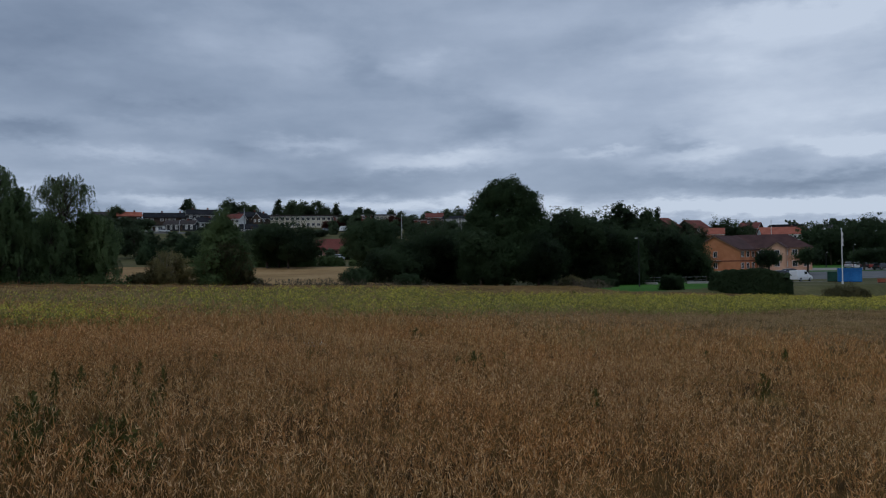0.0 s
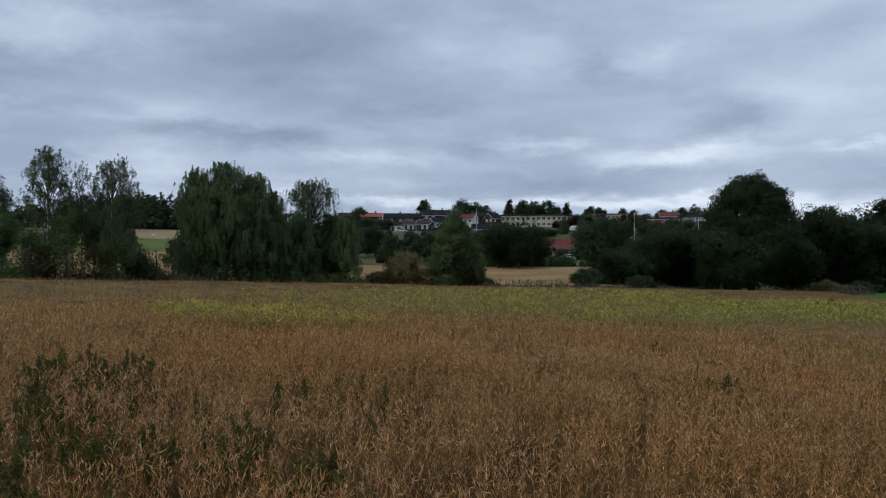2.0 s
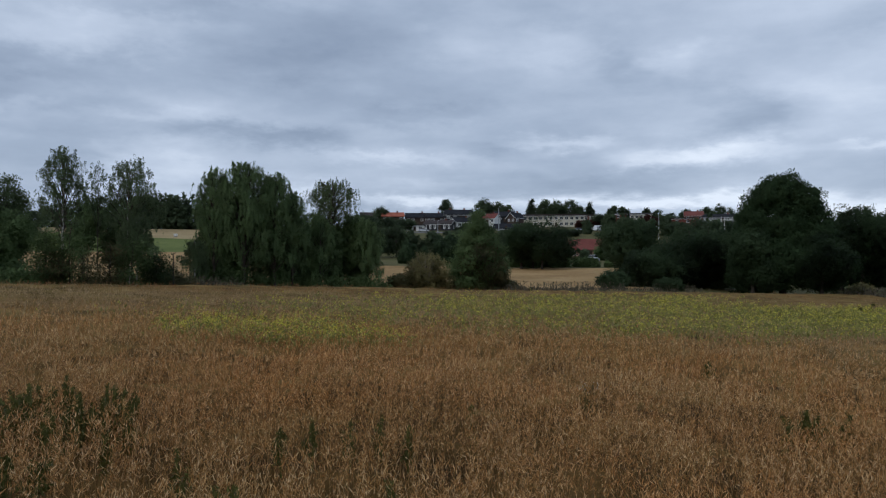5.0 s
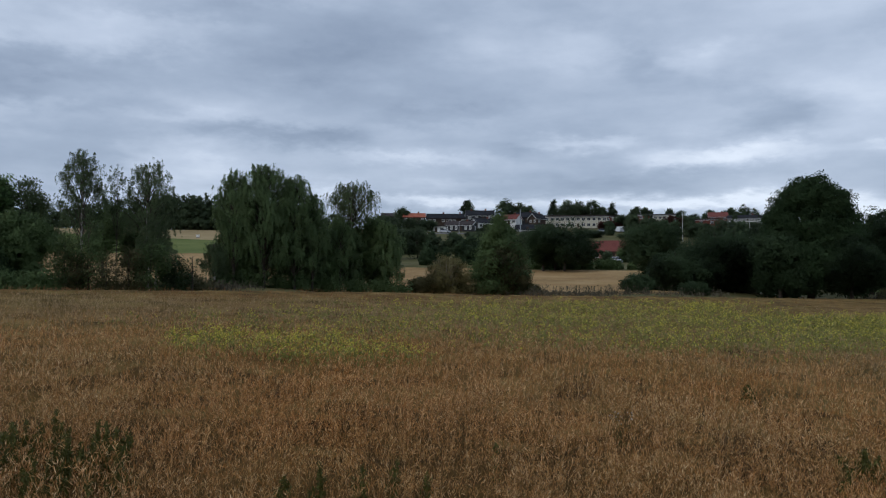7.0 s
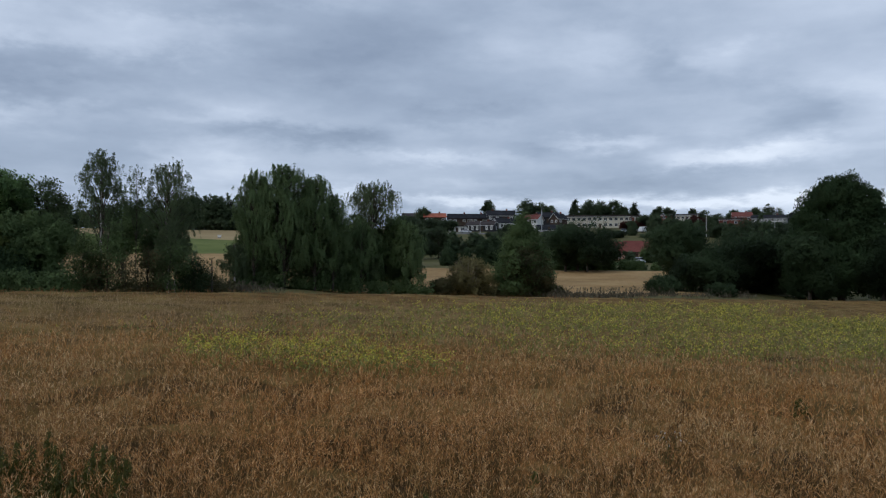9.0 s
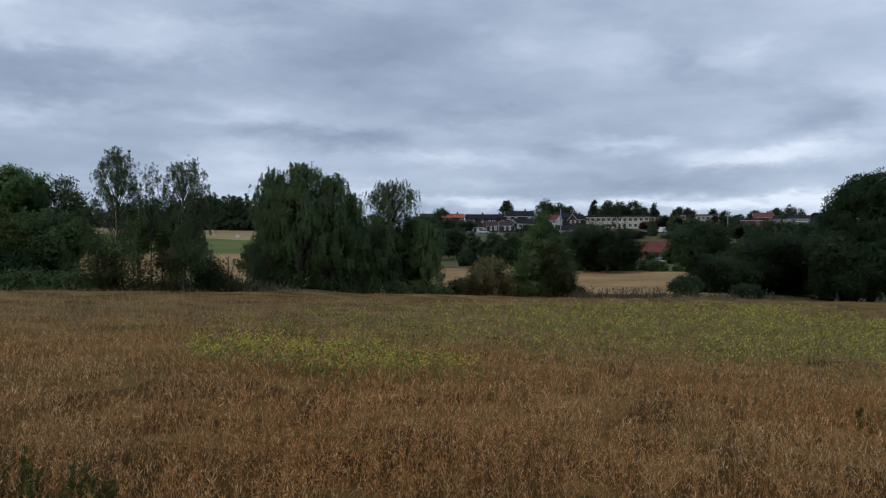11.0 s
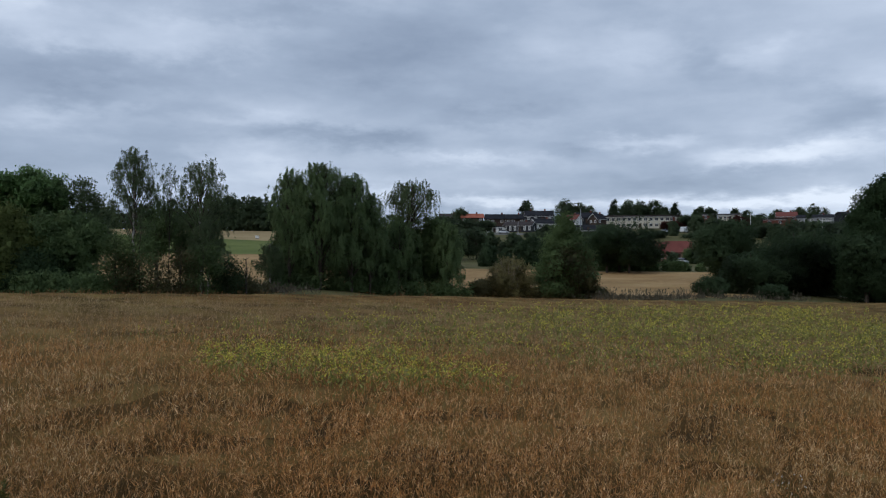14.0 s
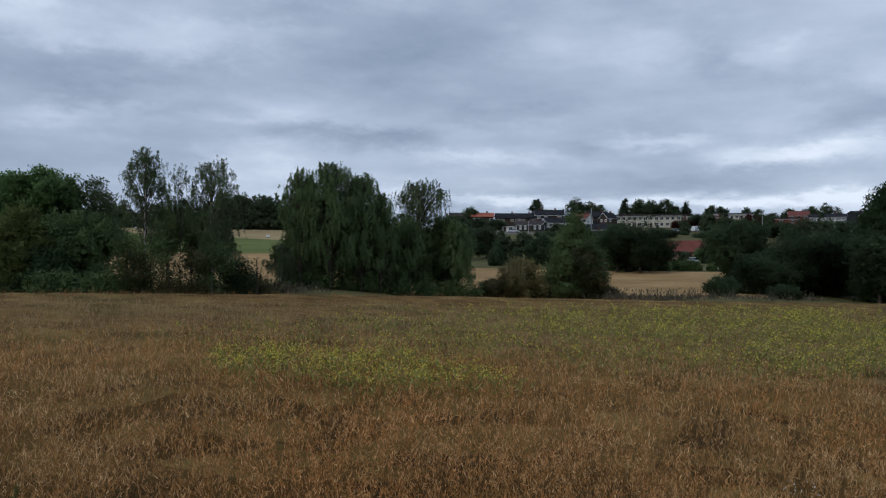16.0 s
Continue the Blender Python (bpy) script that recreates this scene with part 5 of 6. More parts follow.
# brick houses by the car park
BRICK_HOUSE = house(70.53, 205.45, 39.3, 16.0, 13.0, 5.21, 8.49, "orange", "maroon", "two-storey orange brick house with a maroon tiled roof", 7, 2, left=1, base=0.0, chimney=0, win=(1.2, 1.4), trim=M_BRICKTRIM, band=WALLS["red"])
house(77.12, 205.33, -20, 22.50, 11.50, 5.54, 8.90, "buff", "maroon", "two-storey buff brick house with a hipped maroon roof", 9, 2, base=0.1, chimney=0, win=(1.2, 1.4), hip=5.2, trim=M_BRICKTRIM, band=WALLS["orange"])
house(78.33, 196.97, 62, 8.0, 3.6, 5.46, 6.65, "buff", "maroon", "projecting gabled bay of a buff brick house", 1, 2, left=1, base=0.1, chimney=0, door=False, trim=M_BRICKTRIM, over=0.3)


def balcony(parent, x, z):
    """A small steel balcony on the gable, with a floor plate, a top rail and thin balusters."""
    bal = part("balcony", box_mesh(x - 1.3, x - 0.004, -1.5, 1.5, z, z + 0.14), M_STONE, parent)
    part("rail", box_mesh((x - 1.3, x - 1.24, -1.5, 1.5, z + 1.0, z + 1.06), (x - 1.24, x - 0.004, -1.5, -1.44, z + 1.0, z + 1.06), (x - 1.24, x - 0.004, 1.44, 1.5, z + 1.0, z + 1.06)), M_DARKMETAL, bal)
    for i in range(13):
        y = -1.47 + 2.94 * i / 12
        part("baluster", box_mesh(x - 1.285, x - 1.255, y - 0.015, y + 0.015, z + 0.14, z + 1.0), M_DARKMETAL, bal)


balcony(BRICK_HOUSE, -8.0, 2.75)
house(114.45, 359.64, -18, 9.24, 15.10, 14.42, 17.10, "orange", "orange", "house with a bright orange tiled roof", 3, 1, chimney=0)
house(116.00, 394.77, 20, 8.40, 15.43, 18.73, 22.50, "brown", "brick", "house with a steep red tiled roof", 2, 1, trim=WALLS["brown"], chimney=0)
house(100.65, 387.23, 30, 5.45, 15.32, 19.11, 23.31, "brown", "brick", "house with a steep red tiled roof", 2, 1, trim=WALLS["brown"], chimney=0)
house(144.74, 397.26, -30, 8.63, 15.53, 18.48, 21.19, "brown", "brick", "house with a red tiled roof", 2, 1, chimney=0)
house(149.09, 371.27, -12, 19.07, 17.03, 14.44, 17.71, "white", "orange", "white house with a wide orange tiled roof", 5, 1, chimney=1)
house(173.67, 427.45, -16, 15.07, 15.85, 19.53, 21.27, "orange", "slate", "flat dark roofed building behind orange roofs", 4, 1, flat=True, chimney=0)
house(146.55, 323.01, -24, 5.79, 13.20, 11.24, 13.88, "grey", "slate", "grey house with a white eave between trees", 2, 1)
house(228.50, 497.70, -20, 5.97, 14.60, 22.14, 24.51, "white", "grey", "small pale gable on the skyline", 1, 1, chimney=0)


# ---- vehicles ----
def loft(bm, sections):
    """Rings of equal length joined side by side and closed at both ends."""
    rings = [[bm.verts.new(p) for p in s] for s in sections]
    for a, b in zip(rings, rings[1:]):
        for i in range(len(a)):
            j = (i + 1) % len(a)
            bm.faces.new((a[i], a[j], b[j], b[i]))
    bm.faces.new(rings[0][::-1]), bm.faces.new(rings[-1])


def vehicle(x, y, turn, paint, kind, label, k=1.0):
    """A parked car or van with body, glass, wheels and lights; it points along +x."""
    ob = thing("van" if kind == "van" else "car", x, y, gz(x, y) + 0.03, turn, label, "van" if kind == "van" else "car", "parked vehicles")
    prof = {"car": [(-2.15, 0.35, 0.85), (-2.1, 0.3, 0.95), (-1.5, 0.25, 0.98), (1.0, 0.25, 0.95), (1.9, 0.28, 0.78), (2.15, 0.35, 0.62)],
            "van": [(-2.2, 0.35, 1.1), (-2.15, 0.3, 1.2), (-1.0, 0.25, 1.15), (1.1, 0.25, 1.05), (1.9, 0.28, 0.95), (2.2, 0.35, 0.75)]}[kind]
    bm = bmesh.new()
    loft(bm, [[(px_, -0.86, lo), (px_, 0.86, lo), (px_, 0.88, (lo + hi) / 2), (px_, 0.82, hi), (px_, -0.82, hi), (px_, -0.88, (lo + hi) / 2)] for px_, lo, hi in prof])
    bmesh.ops.bevel(bm, geom=[e for e in bm.edges], offset=0.03, segments=1, affect="EDGES")
    part("body", bm, PAINT[paint], ob)
    roof = {"car": [(-1.95, 0.95, 0.97), (-1.45, 0.95, 1.40), (-0.2, 0.95, 1.47), (0.5, 0.95, 1.38), (1.25, 0.92, 0.95)],
            "van": [(-2.18, 1.1, 1.15), (-2.1, 1.1, 1.78), (0.1, 1.1, 1.85), (0.75, 1.05, 1.72), (1.45, 1.0, 1.06)]}[kind]
    bm = bmesh.new()
    loft(bm, [[(px_, -0.8, lo - 0.05), (px_, 0.8, lo - 0.05), (px_, 0.66, hi), (px_, -0.66, hi)] for px_, lo, hi in roof])
    part("cabin", bm, PAINT[paint] if kind == "van" else M_GLASS, ob)
    if kind == "car":
        bm = bmesh.new()
        loft(bm, [[(px_, -0.67, hi), (px_, 0.67, hi), (px_, 0.64, hi + 0.03), (px_, -0.64, hi + 0.03)] for px_, lo, hi in roof[1:4]])
        part("roof", bm, PAINT[paint], ob)
    else:
        part("windscreen", box_mesh(0.86, 1.36, -0.62, 0.62, 1.16, 1.60), M_GLASS, ob)
        for s in (-1, 1):
            part("side_window", box_mesh(0.0, 0.72, min(s * 0.72, s * 0.79), max(s * 0.72, s * 0.79), 1.18, 1.6), M_GLASS, ob)
    for wx in (-1.35, 1.35):
        for s in (-1, 1):
            bm = bmesh.new()
            bmesh.ops.create_cone(bm, cap_ends=True, segments=18, radius1=0.31, radius2=0.31, depth=0.2, matrix=pose(wx, s * 0.8, 0.31, 90))
            wh = part("wheel", bm, M_RUBBER, ob)
            bm = bmesh.new()
            bmesh.ops.create_cone(bm, cap_ends=True, segments=12, radius1=0.19, radius2=0.17, depth=0.03, matrix=pose(wx, s * 0.91, 0.31, 90))
            part("rim", bm, M_STEEL, wh)
    for s in (-1, 1):
        part("headlight", box_mesh(2.02, 2.17, s * 0.6 - 0.16, s * 0.6 + 0.16, 0.58, 0.70), M_STEEL, ob)
        part("taillight", box_mesh(-2.19, -2.1, s * 0.66 - 0.1, s * 0.66 + 0.1, 0.7, 0.9), PAINT["red"], ob)
    ob.scale = (k, k, k)
    return ob


vehicle(57.66, 136.45, 36, "white", "van", "white delivery van parked beside the hedge", 1.00)
vehicle(65.04, 157.97, 20, "blue", "car", "dark blue car parked behind a white van")
vehicle(60.01, 150.20, 6, "silver", "car", "silver car parked behind a hedge")
vehicle(59.77, 157.61, 6, "white", "car", "white car parked behind a hedge")
vehicle(99.60, 207.15, 60, "silver", "car", "silver car in a row of parked cars")
vehicle(99.18, 202.31, 60, "white", "car", "white car in a row of parked cars")
vehicle(99.70, 199.51, 60, "black", "car", "black car in a row of parked cars")
vehicle(101.42, 198.65, 60, "red", "car", "dark red car in a row of parked cars")
vehicle(95.57, 183.80, 30, "black", "car", "black car parked near the trees")
vehicle(-37.03, 189.87, 10, "white", "car", "white car parked under a lime tree")
vehicle(-33.62, 191.49, 10, "silver", "car", "silver car parked under a lime tree")
vehicle(-26.18, 198.63, 80, "white", "car", "white car parked before the red-roofed house")
vehicle(-41.75, 330.71, 75, "white", "van", "white van parked on the hillside")
vehicle(-47.56, 325.92, 20, "silver", "car", "silver car parked on the hillside")
vehicle(-42.96, 347.20, 15, "white", "van", "white van in a row of vehicles on the hillside")
vehicle(-44.95, 339.90, 12, "silver", "car", "silver car beside a white van on the hillside")
vehicle(-46.80, 335.62, 160, "white", "car", "white car parked below a long house")
vehicle(-106.97, 311.71, 8, "silver", "car", "silver car parked on the hillside road")


# ---- small things by the car park and on the hill ----
def post(name, x, y, top, r, mat, label, category, head=None, turn=0.0):
    z = gz(x, y) - 0.1
    ob = thing(name, x, y, z, turn, label, category)
    h = top - z
    part("pole", arrays_mesh("pole", tube([[0, 0, 0], [0, 0, h * 0.5], [0, 0, h]], [r, r * 0.85, r * 0.6], 10), 4, [mat]), None, ob)
    part("base", arrays_mesh("base", tube([[0, 0, 0], [0, 0, 0.5]], [r * 1.7, r * 1.5], 10), 4, [mat]), None, ob)
    if head == "lamp":
        part("arm", arrays_mesh("arm", tube([[0, 0, h - 0.05], [0.15, 0, h + 0.05], [0.3, 0, h + 0.06]], [r * 0.6, r * 0.5, r * 0.5], 7), 4, [mat]), None, ob)
        bm = box_mesh(0.15, 0.55, -0.11, 0.11, h + 0.03, h + 0.15)
        bmesh.ops.bevel(bm, geom=list(bm.edges), offset=0.03, segments=2, affect="EDGES")
        part("lamp_head", bm, M_TRIM, ob)
    if head == "flag":
        bm = bmesh.new()
        pts = [(0.10 + 0.16 * math.sin(k * 0.9) ** 2 + 0.14 * (k / 9), 0.05 * math.sin(k * 1.7), h - 0.25 - k * 0.24) for k in range(10)]
        top_ = [bm.verts.new((0.04, 0, p[2])) for p in pts]
        out_ = [bm.verts.new(p) for p in pts]
        for i in range(9):
            bm.faces.new((top_[i], out_[i], out_[i + 1], top_[i + 1]))
        part("pennant", bm, WALLS["white"], ob)
        bm = bmesh.new()
        bmesh.ops.create_uvsphere(bm, u_segments=10, v_segments=6, radius=r * 1.4, matrix=pose(0, 0, h))
        part("finial", bm, M_TRIM, ob)
    return ob


post("flagpole", 54.60, 115.44, 6.49, 0.08, M_TRIM, "white flagpole with a limp hanging pennant", "flagpole", "flag", 20)
post("street_lamp", 26.01, 113.41, 5.36, 0.06, M_DARKMETAL, "dark street lamp with a pale head", "street lamp", "lamp", 160)
post("street_lamp", 90.68, 186.26, 5.72, 0.11, M_DARKMETAL, "dark street lamp with a pale head", "street lamp", "lamp", 0)
post("street_lamp", 99.65, 219.65, 4.45, 0.10, M_DARKMETAL, "dark street lamp beside trees", "street lamp", "lamp", 0)
post("flagpole", 120.28, 309.44, 17.84, 0.15, M_TRIM, "thin white flagpole behind roofs", "flagpole")
post("mast", 228.50, 497.70, 28.21, 0.15, M_STEEL, "thin aerial mast on the skyline", "mast")
post("mast", -16.65, 298.73, 21.19, 0.08, M_TRIM, "white pole standing above the trees", "pole")
post("mast", 3.73, 290.99, 19.03, 0.08, M_TRIM, "white pole between trees and houses", "pole")
frame_pole = post("mast", 4.70, 290.96, 19.01, 0.08, M_TRIM, "white pole with a crossbar between trees and houses", "pole")
part("crossbar", box_mesh(-1.6, 2.6, -0.07, 0.07, 19.01 - frame_pole.location.z - 1.2, 19.01 - frame_pole.location.z - 1.0), M_TRIM, frame_pole)
post("street_lamp", -22.31, 351.50, 22.40, 0.1, M_STEEL, "grey street lamp on the hillside", "street lamp", "lamp", 180)
post("street_lamp", -102.61, 316.32, 20.83, 0.12, M_STEEL, "grey street lamp beside the hillside road", "street lamp", "lamp", 0)
post("mast", -82.96, 337.45, 26.88, 0.22, M_STEEL, "pale grey pole beside a brown house", "pole")


def crate(name, x, y, turn, L, D, h, mat, label, category, ribs=8):
    """A sheet-steel container with upright ribs and a rim."""
    ob = thing(name, x, y, gz(x, y) - 0.02, turn, label, category)
    part("shell", box_mesh(-L / 2, L / 2, -D / 2, D / 2, 0.1, h), mat, ob)
    for i in range(ribs):
        u = -L / 2 + L * (i + 0.5) / ribs
        part("rib", box_mesh(u - 0.05, u + 0.05, -D / 2 - 0.06, -D / 2 - 0.002, 0.15, h - 0.1), mat, ob)
    part("rim", box_mesh((-L / 2 - 0.07, L / 2 + 0.07, -D / 2 - 0.07, D / 2 + 0.07, h, h + 0.12)), mat, ob)
    for s in (-1, 1):
        part("skid", box_mesh(-L / 2, L / 2, s * D * 0.3 - 0.08, s * D * 0.3 + 0.08, 0, 0.098), M_DARKMETAL, ob)
    return ob


crate("container", 61.30, 127.33, -22, 3.26, 2.34, 2.04, M_BLUE, "bright blue sheet-steel container", "container")
crate("container", 61.23, 132.39, -22, 1.84, 1.90, 1.48, M_GREENBOX, "small dark green steel container", "container", 4)
crate("barrier", 62.12, 119.59, -20, 1.0, 0.35, 0.5, ROOFS["orange"], "orange plastic barrier on the grass", "barrier", 3)
crate("bale", -147.93, 209.32, 30, 0.95, 0.8, 0.75, M_TRIM, "white wrapped bale on the stubble hill", "bale", 3)
crate("shed", -45.55, 334.27, 20, 1.8, 1.6, 1.6, WALLS["grey"], "pale grey shed on the hillside", "shed", 5)

draped("car_park", 62.18, 130.02, 183.72, 211.98, M_GRAVEL, "pale gravel car park with worn patches", "car park", 0.03, -20)
draped("parking_yard", 55, 96, 143, 180, M_ASPHALT, "grey asphalt yard with parked vehicles", "car park", 0.05, -8)
draped("footpath", 23.39, 63.16, 133.92, 136.03, M_GRAVEL, "narrow pale gravel path along the lawn", "path", 0.04, -4, 24)
draped("road", -130, -86, 306, 312, M_ASPHALT, "grey asphalt road across the hillside", "road", 0.06, 18)


def fence(x0, y0, x1, y1, n):
    ob = thing("fence", x0, y0, gz(x0, y0), 0, "low wire fence with wooden posts along a path", "fence")
    for i in range(n):
        f = i / (n - 1)
        fx, fy = (x1 - x0) * f, (y1 - y0) * f
        z = gz(x0 + fx, y0 + fy) - gz(x0, y0)
        part("post", box_mesh(fx - 0.05, fx + 0.05, fy - 0.05, fy + 0.05, z - 0.2, z + 1.1), M_BARK, ob)
    for h in (0.45, 0.95):
        pts = [((x1 - x0) * f, (y1 - y0) * f - 0.06, gz(x0 + (x1 - x0) * f, y0 + (y1 - y0) * f) - gz(x0, y0) + h) for f in np.linspace(0, 1, n)]
        part("wire", arrays_mesh("wire", tube(pts, [0.02] * n, 5), 4, [M_STEEL]), None, ob)


fence(21.51, 128.36, 41.86, 134.98, 12)


def kerb(x0, y0, x1, y1, n):
    ob = thing("stone_edging", x0, y0, gz(x0, y0), 0, "row of pale stone blocks along the lawn", "kerb", kind="structure")
    a = math.degrees(math.atan2(y1 - y0, x1 - x0))
    L = math.hypot(x1 - x0, y1 - y0) / n
    bm = box_mesh(-L * 0.47, L * 0.47, -0.2, 0.2, -0.1, 0.32)
    bmesh.ops.bevel(bm, geom=list(bm.edges), offset=0.04, segments=1, affect="EDGES")
    me = bpy.data.meshes.new("block")
    bm.to_mesh(me)
    bm.free()
    me.materials.append(M_STONE)
    for i in range(n):
        f = (i + 0.5) / n
        b = new("block", me)
        b.parent = ob
        fx, fy = (x1 - x0) * f, (y1 - y0) * f
        b.matrix_basis = pose(fx, fy, gz(x0 + fx, y0 + fy) - gz(x0, y0), 0, 0, a + rng.uniform(-1, 1))


kerb(30.07, 128.79, 31.65, 126.06, 4)
kerb(37.04, 129.31, 40.48, 128.27, 6)


def reeds(x0, y0, x1, y1, n, h):
    """A strip of tall dry grass heads."""
    t = np.clip(np.repeat(rng.uniform(0, 1, n // 9 + 1), 9)[:n] + rng.normal(size=n) * 0.02, 0, 1)
    x, y = x0 + (x1 - x0) * t + rng.normal(size=n) * 1.0, y0 + (y1 - y0) * t + rng.normal(size=n) * 1.4
    z = ground_z(x, y)
    hh = h * rng.uniform(0.35, 1.1, n)
    b = np.stack([x, y, z], -1)
    tip = b + np.stack([rng.normal(size=n) * 0.2, rng.normal(size=n) * 0.2, hh], -1)
    s = unit(np.cross(tip - b, rng.normal(size=(n, 3)))) * 0.02
    q = [np.stack([b - s, b + s, tip + s * 0.6, tip - s * 0.6], 1)]
    c = tip + rng.normal(size=(n, 3)) * 0.04
    q.append(leaf_quads(c, 0.30, 0.08, -0.9))
    low = np.repeat(b, 4, 0) + rng.normal(size=(4 * n, 3)) * np.array([0.35, 0.35, 0.1]) + np.array([0, 0, 0.18])
    q.append(leaf_quads(low, 0.5, 0.07, -0.8))
    tagged(new("tall_grass", arrays_mesh("tall_grass", np.concatenate(q), 4, [M_REED])), "strip of tall dry grass and docks beside the crop", "grass", kind="stuff")


M_REED = material("dry_grass", [(0.05, 0.045, 0.028), (0.10, 0.085, 0.055), (0.17, 0.145, 0.10)], 0.9, 0.5, island=0.6)
reeds(-20.74, 89.10, -14.04, 90.29, 260, 1.0)
reeds(-14.57, 94.26, -2.22, 107.06, 200, 0.9)
reeds(14.46, 111.06, 19.97, 110.21, 400, 1.1)
reeds(-40.68, 58.58, -40.90, 63.32, 200, 0.7)

# ---- the crop ----
def region_points(d0, d1, rho):
    """Random places in the crop, whose distance from the walk's line lies in a range."""
    e = d1 + min(7.0, 0.4 * d1)
    n = int(rho * (2 * e + 8) * (e + 12))
    x, y = rng.uniform(-e - 6, e + 2, n), rng.uniform(-1, e + 11, n)
    t = np.clip(((x * -2.8) + (y * 7.2)) / (2.8 ** 2 + 7.2 ** 2), 0, 1)
    d = np.hypot(x + 2.8 * t, y - 7.2 * t)
    d = d + rng.uniform(-0.32, 0.32, n) * np.clip(d - 8, 0, 22)
    az = np.degrees(np.arctan2(x - 1.0, y + 5.0))
    ok = (d >= d0) & (d < d1) & (az > -58) & (az < 33) & (past_edge(x, y) < -0.3)
    return x[ok], y[ok]


def crop_height(x, y):
    even = np.interp(np.hypot(x, y), [0, 18, 55], [1.0, 0.8, 0.25])
    return FIELD_TILT * x + 0.12 * (1 - smooth(25, 50, np.hypot(x, y))) + even * (0.15 * (value_noise(x, y, 1.9, 3) - 0.5) + 0.20 * (value_noise(x, y, 0.6, 4) - 0.5))


def build_crop():
    pods, stalks = [], []
    for d0, d1, rho, per, k, wk, near in ((0, 12, 68, 16, 1.12, 1.0, True), (12, 23, 54, 12, 1.10, 1.2, False), (23, 38, 30, 8, 1.12, 1.5, False), (38, 62, 11, 7, 1.15, 2.1, False), (62, 125, 4.2, 5, 1.1, 3.4, False)):
        x, y = region_points(d0, d1, rho)
        if near:
            keep = (y > 6.2) | (rng.uniform(0, 1, len(x)) < 0.3)
            x, y = x[keep], y[keep]
        # thin spots where the stand has lodged or failed
        hole = smooth(0.58, 0.80, value_noise(x, y, 0.6, 11)) * smooth(0.30, 0.6, value_noise(x, y, 3.5, 12))
        keep = rng.uniform(0, 1, len(x)) > 0.92 * hole
        x, y = x[keep], y[keep]
        n = len(x)
        top = crop_height(x, y) + rng.normal(size=n) * 0.055 - 0.02
        lean = rng.normal(size=(n, 2)) * 0.16 + np.array([0.10, 0.04])
        root = np.stack([x, y, top - 0.6], -1)
        tip = np.stack([x + lean[:, 0] * 0.6, y + lean[:, 1] * 0.6, top], -1)
        f = 1 - 0.8 * rng.uniform(0, 1, (n, per, 1)) ** 1.5
        base = root[:, None] * (1 - f) + tip[:, None] * f
        a = unit(rng.normal(size=(n, per, 3)) * np.array([0.55, 0.55, 0.4]) + np.array([0, 0, 0.95]))
        b = unit(np.cross(a, rng.normal(size=a.shape)))
        L = rng.uniform(0.05, 0.12, (n, per, 1)) * k
        w = (0.0034 if near else 0.0042) * wk * rng.uniform(0.6, 1.5, (n, per, 1))
        e = base + a * L
        if near:
            bend = unit(np.cross(a, b)) * L * rng.uniform(-0.30, 0.30, (n, per, 1))
            m = base + a * L * 0.45 + bend
            pods.append((3, np.stack([base, m + b * w, m - b * w], 2).reshape(-1, 3, 3)))
            pods.append((3, np.stack([m - b * w, m + b * w, e], 2).reshape(-1, 3, 3)))
        else:
            tri = np.stack([base - b * w, base + b * w, e], 2)
            # the sprayed and redder margin along the far edges
            strip = np.where(x > 0, 12.0, 6.5) + 5 * (value_noise(x, y, 5.0, 31) - 0.5) + rng.normal(size=n) * 1.5
            rim = (past_edge(x, y) > -strip) & (d1 > 30)
            pods.append((1, tri[rim].reshape(-1, 3, 3)))
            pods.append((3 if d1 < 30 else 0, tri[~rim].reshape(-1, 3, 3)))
        if d1 < 30:
            s = unit(np.cross(tip - root, rng.normal(size=(n, 3)))) * 0.004 * wk
            stalks.append(np.stack([root - s, root + s, tip], 1))
    field = thing("rape_crop", 0, 0, 0, 0, "ripe brown rapeseed crop with dry pods covering the field", "crop", kind="stuff")
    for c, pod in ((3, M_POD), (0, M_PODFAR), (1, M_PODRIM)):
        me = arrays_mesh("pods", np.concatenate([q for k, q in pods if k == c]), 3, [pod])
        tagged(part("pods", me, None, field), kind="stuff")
    tagged(part("stalks", arrays_mesh("stalks", np.concatenate(stalks), 3, [M_STALK]), None, field), kind="stuff")
    # the depth of the stand: a bumpy sheet for the leaves and stems below the pods, with painted shade near the walk
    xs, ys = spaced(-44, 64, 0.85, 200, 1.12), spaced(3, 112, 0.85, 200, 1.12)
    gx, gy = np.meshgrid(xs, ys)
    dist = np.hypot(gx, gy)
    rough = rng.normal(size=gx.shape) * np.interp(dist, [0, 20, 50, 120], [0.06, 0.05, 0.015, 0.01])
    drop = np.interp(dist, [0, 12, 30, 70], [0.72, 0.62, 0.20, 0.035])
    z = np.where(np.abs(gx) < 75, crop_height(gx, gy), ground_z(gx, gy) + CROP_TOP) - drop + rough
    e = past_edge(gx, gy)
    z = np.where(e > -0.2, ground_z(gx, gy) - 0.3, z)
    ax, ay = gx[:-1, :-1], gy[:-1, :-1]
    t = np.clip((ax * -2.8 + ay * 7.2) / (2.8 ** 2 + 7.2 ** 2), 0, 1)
    # nearer the walk more cells take the material with painted shade
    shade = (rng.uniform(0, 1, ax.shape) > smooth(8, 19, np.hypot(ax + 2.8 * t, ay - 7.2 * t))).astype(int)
    tagged(part("understorey", grid_mesh("understorey", xs, ys, z, [M_CANOPY, M_STEMSHADE], shade), None, field), kind="stuff")


build_crop()


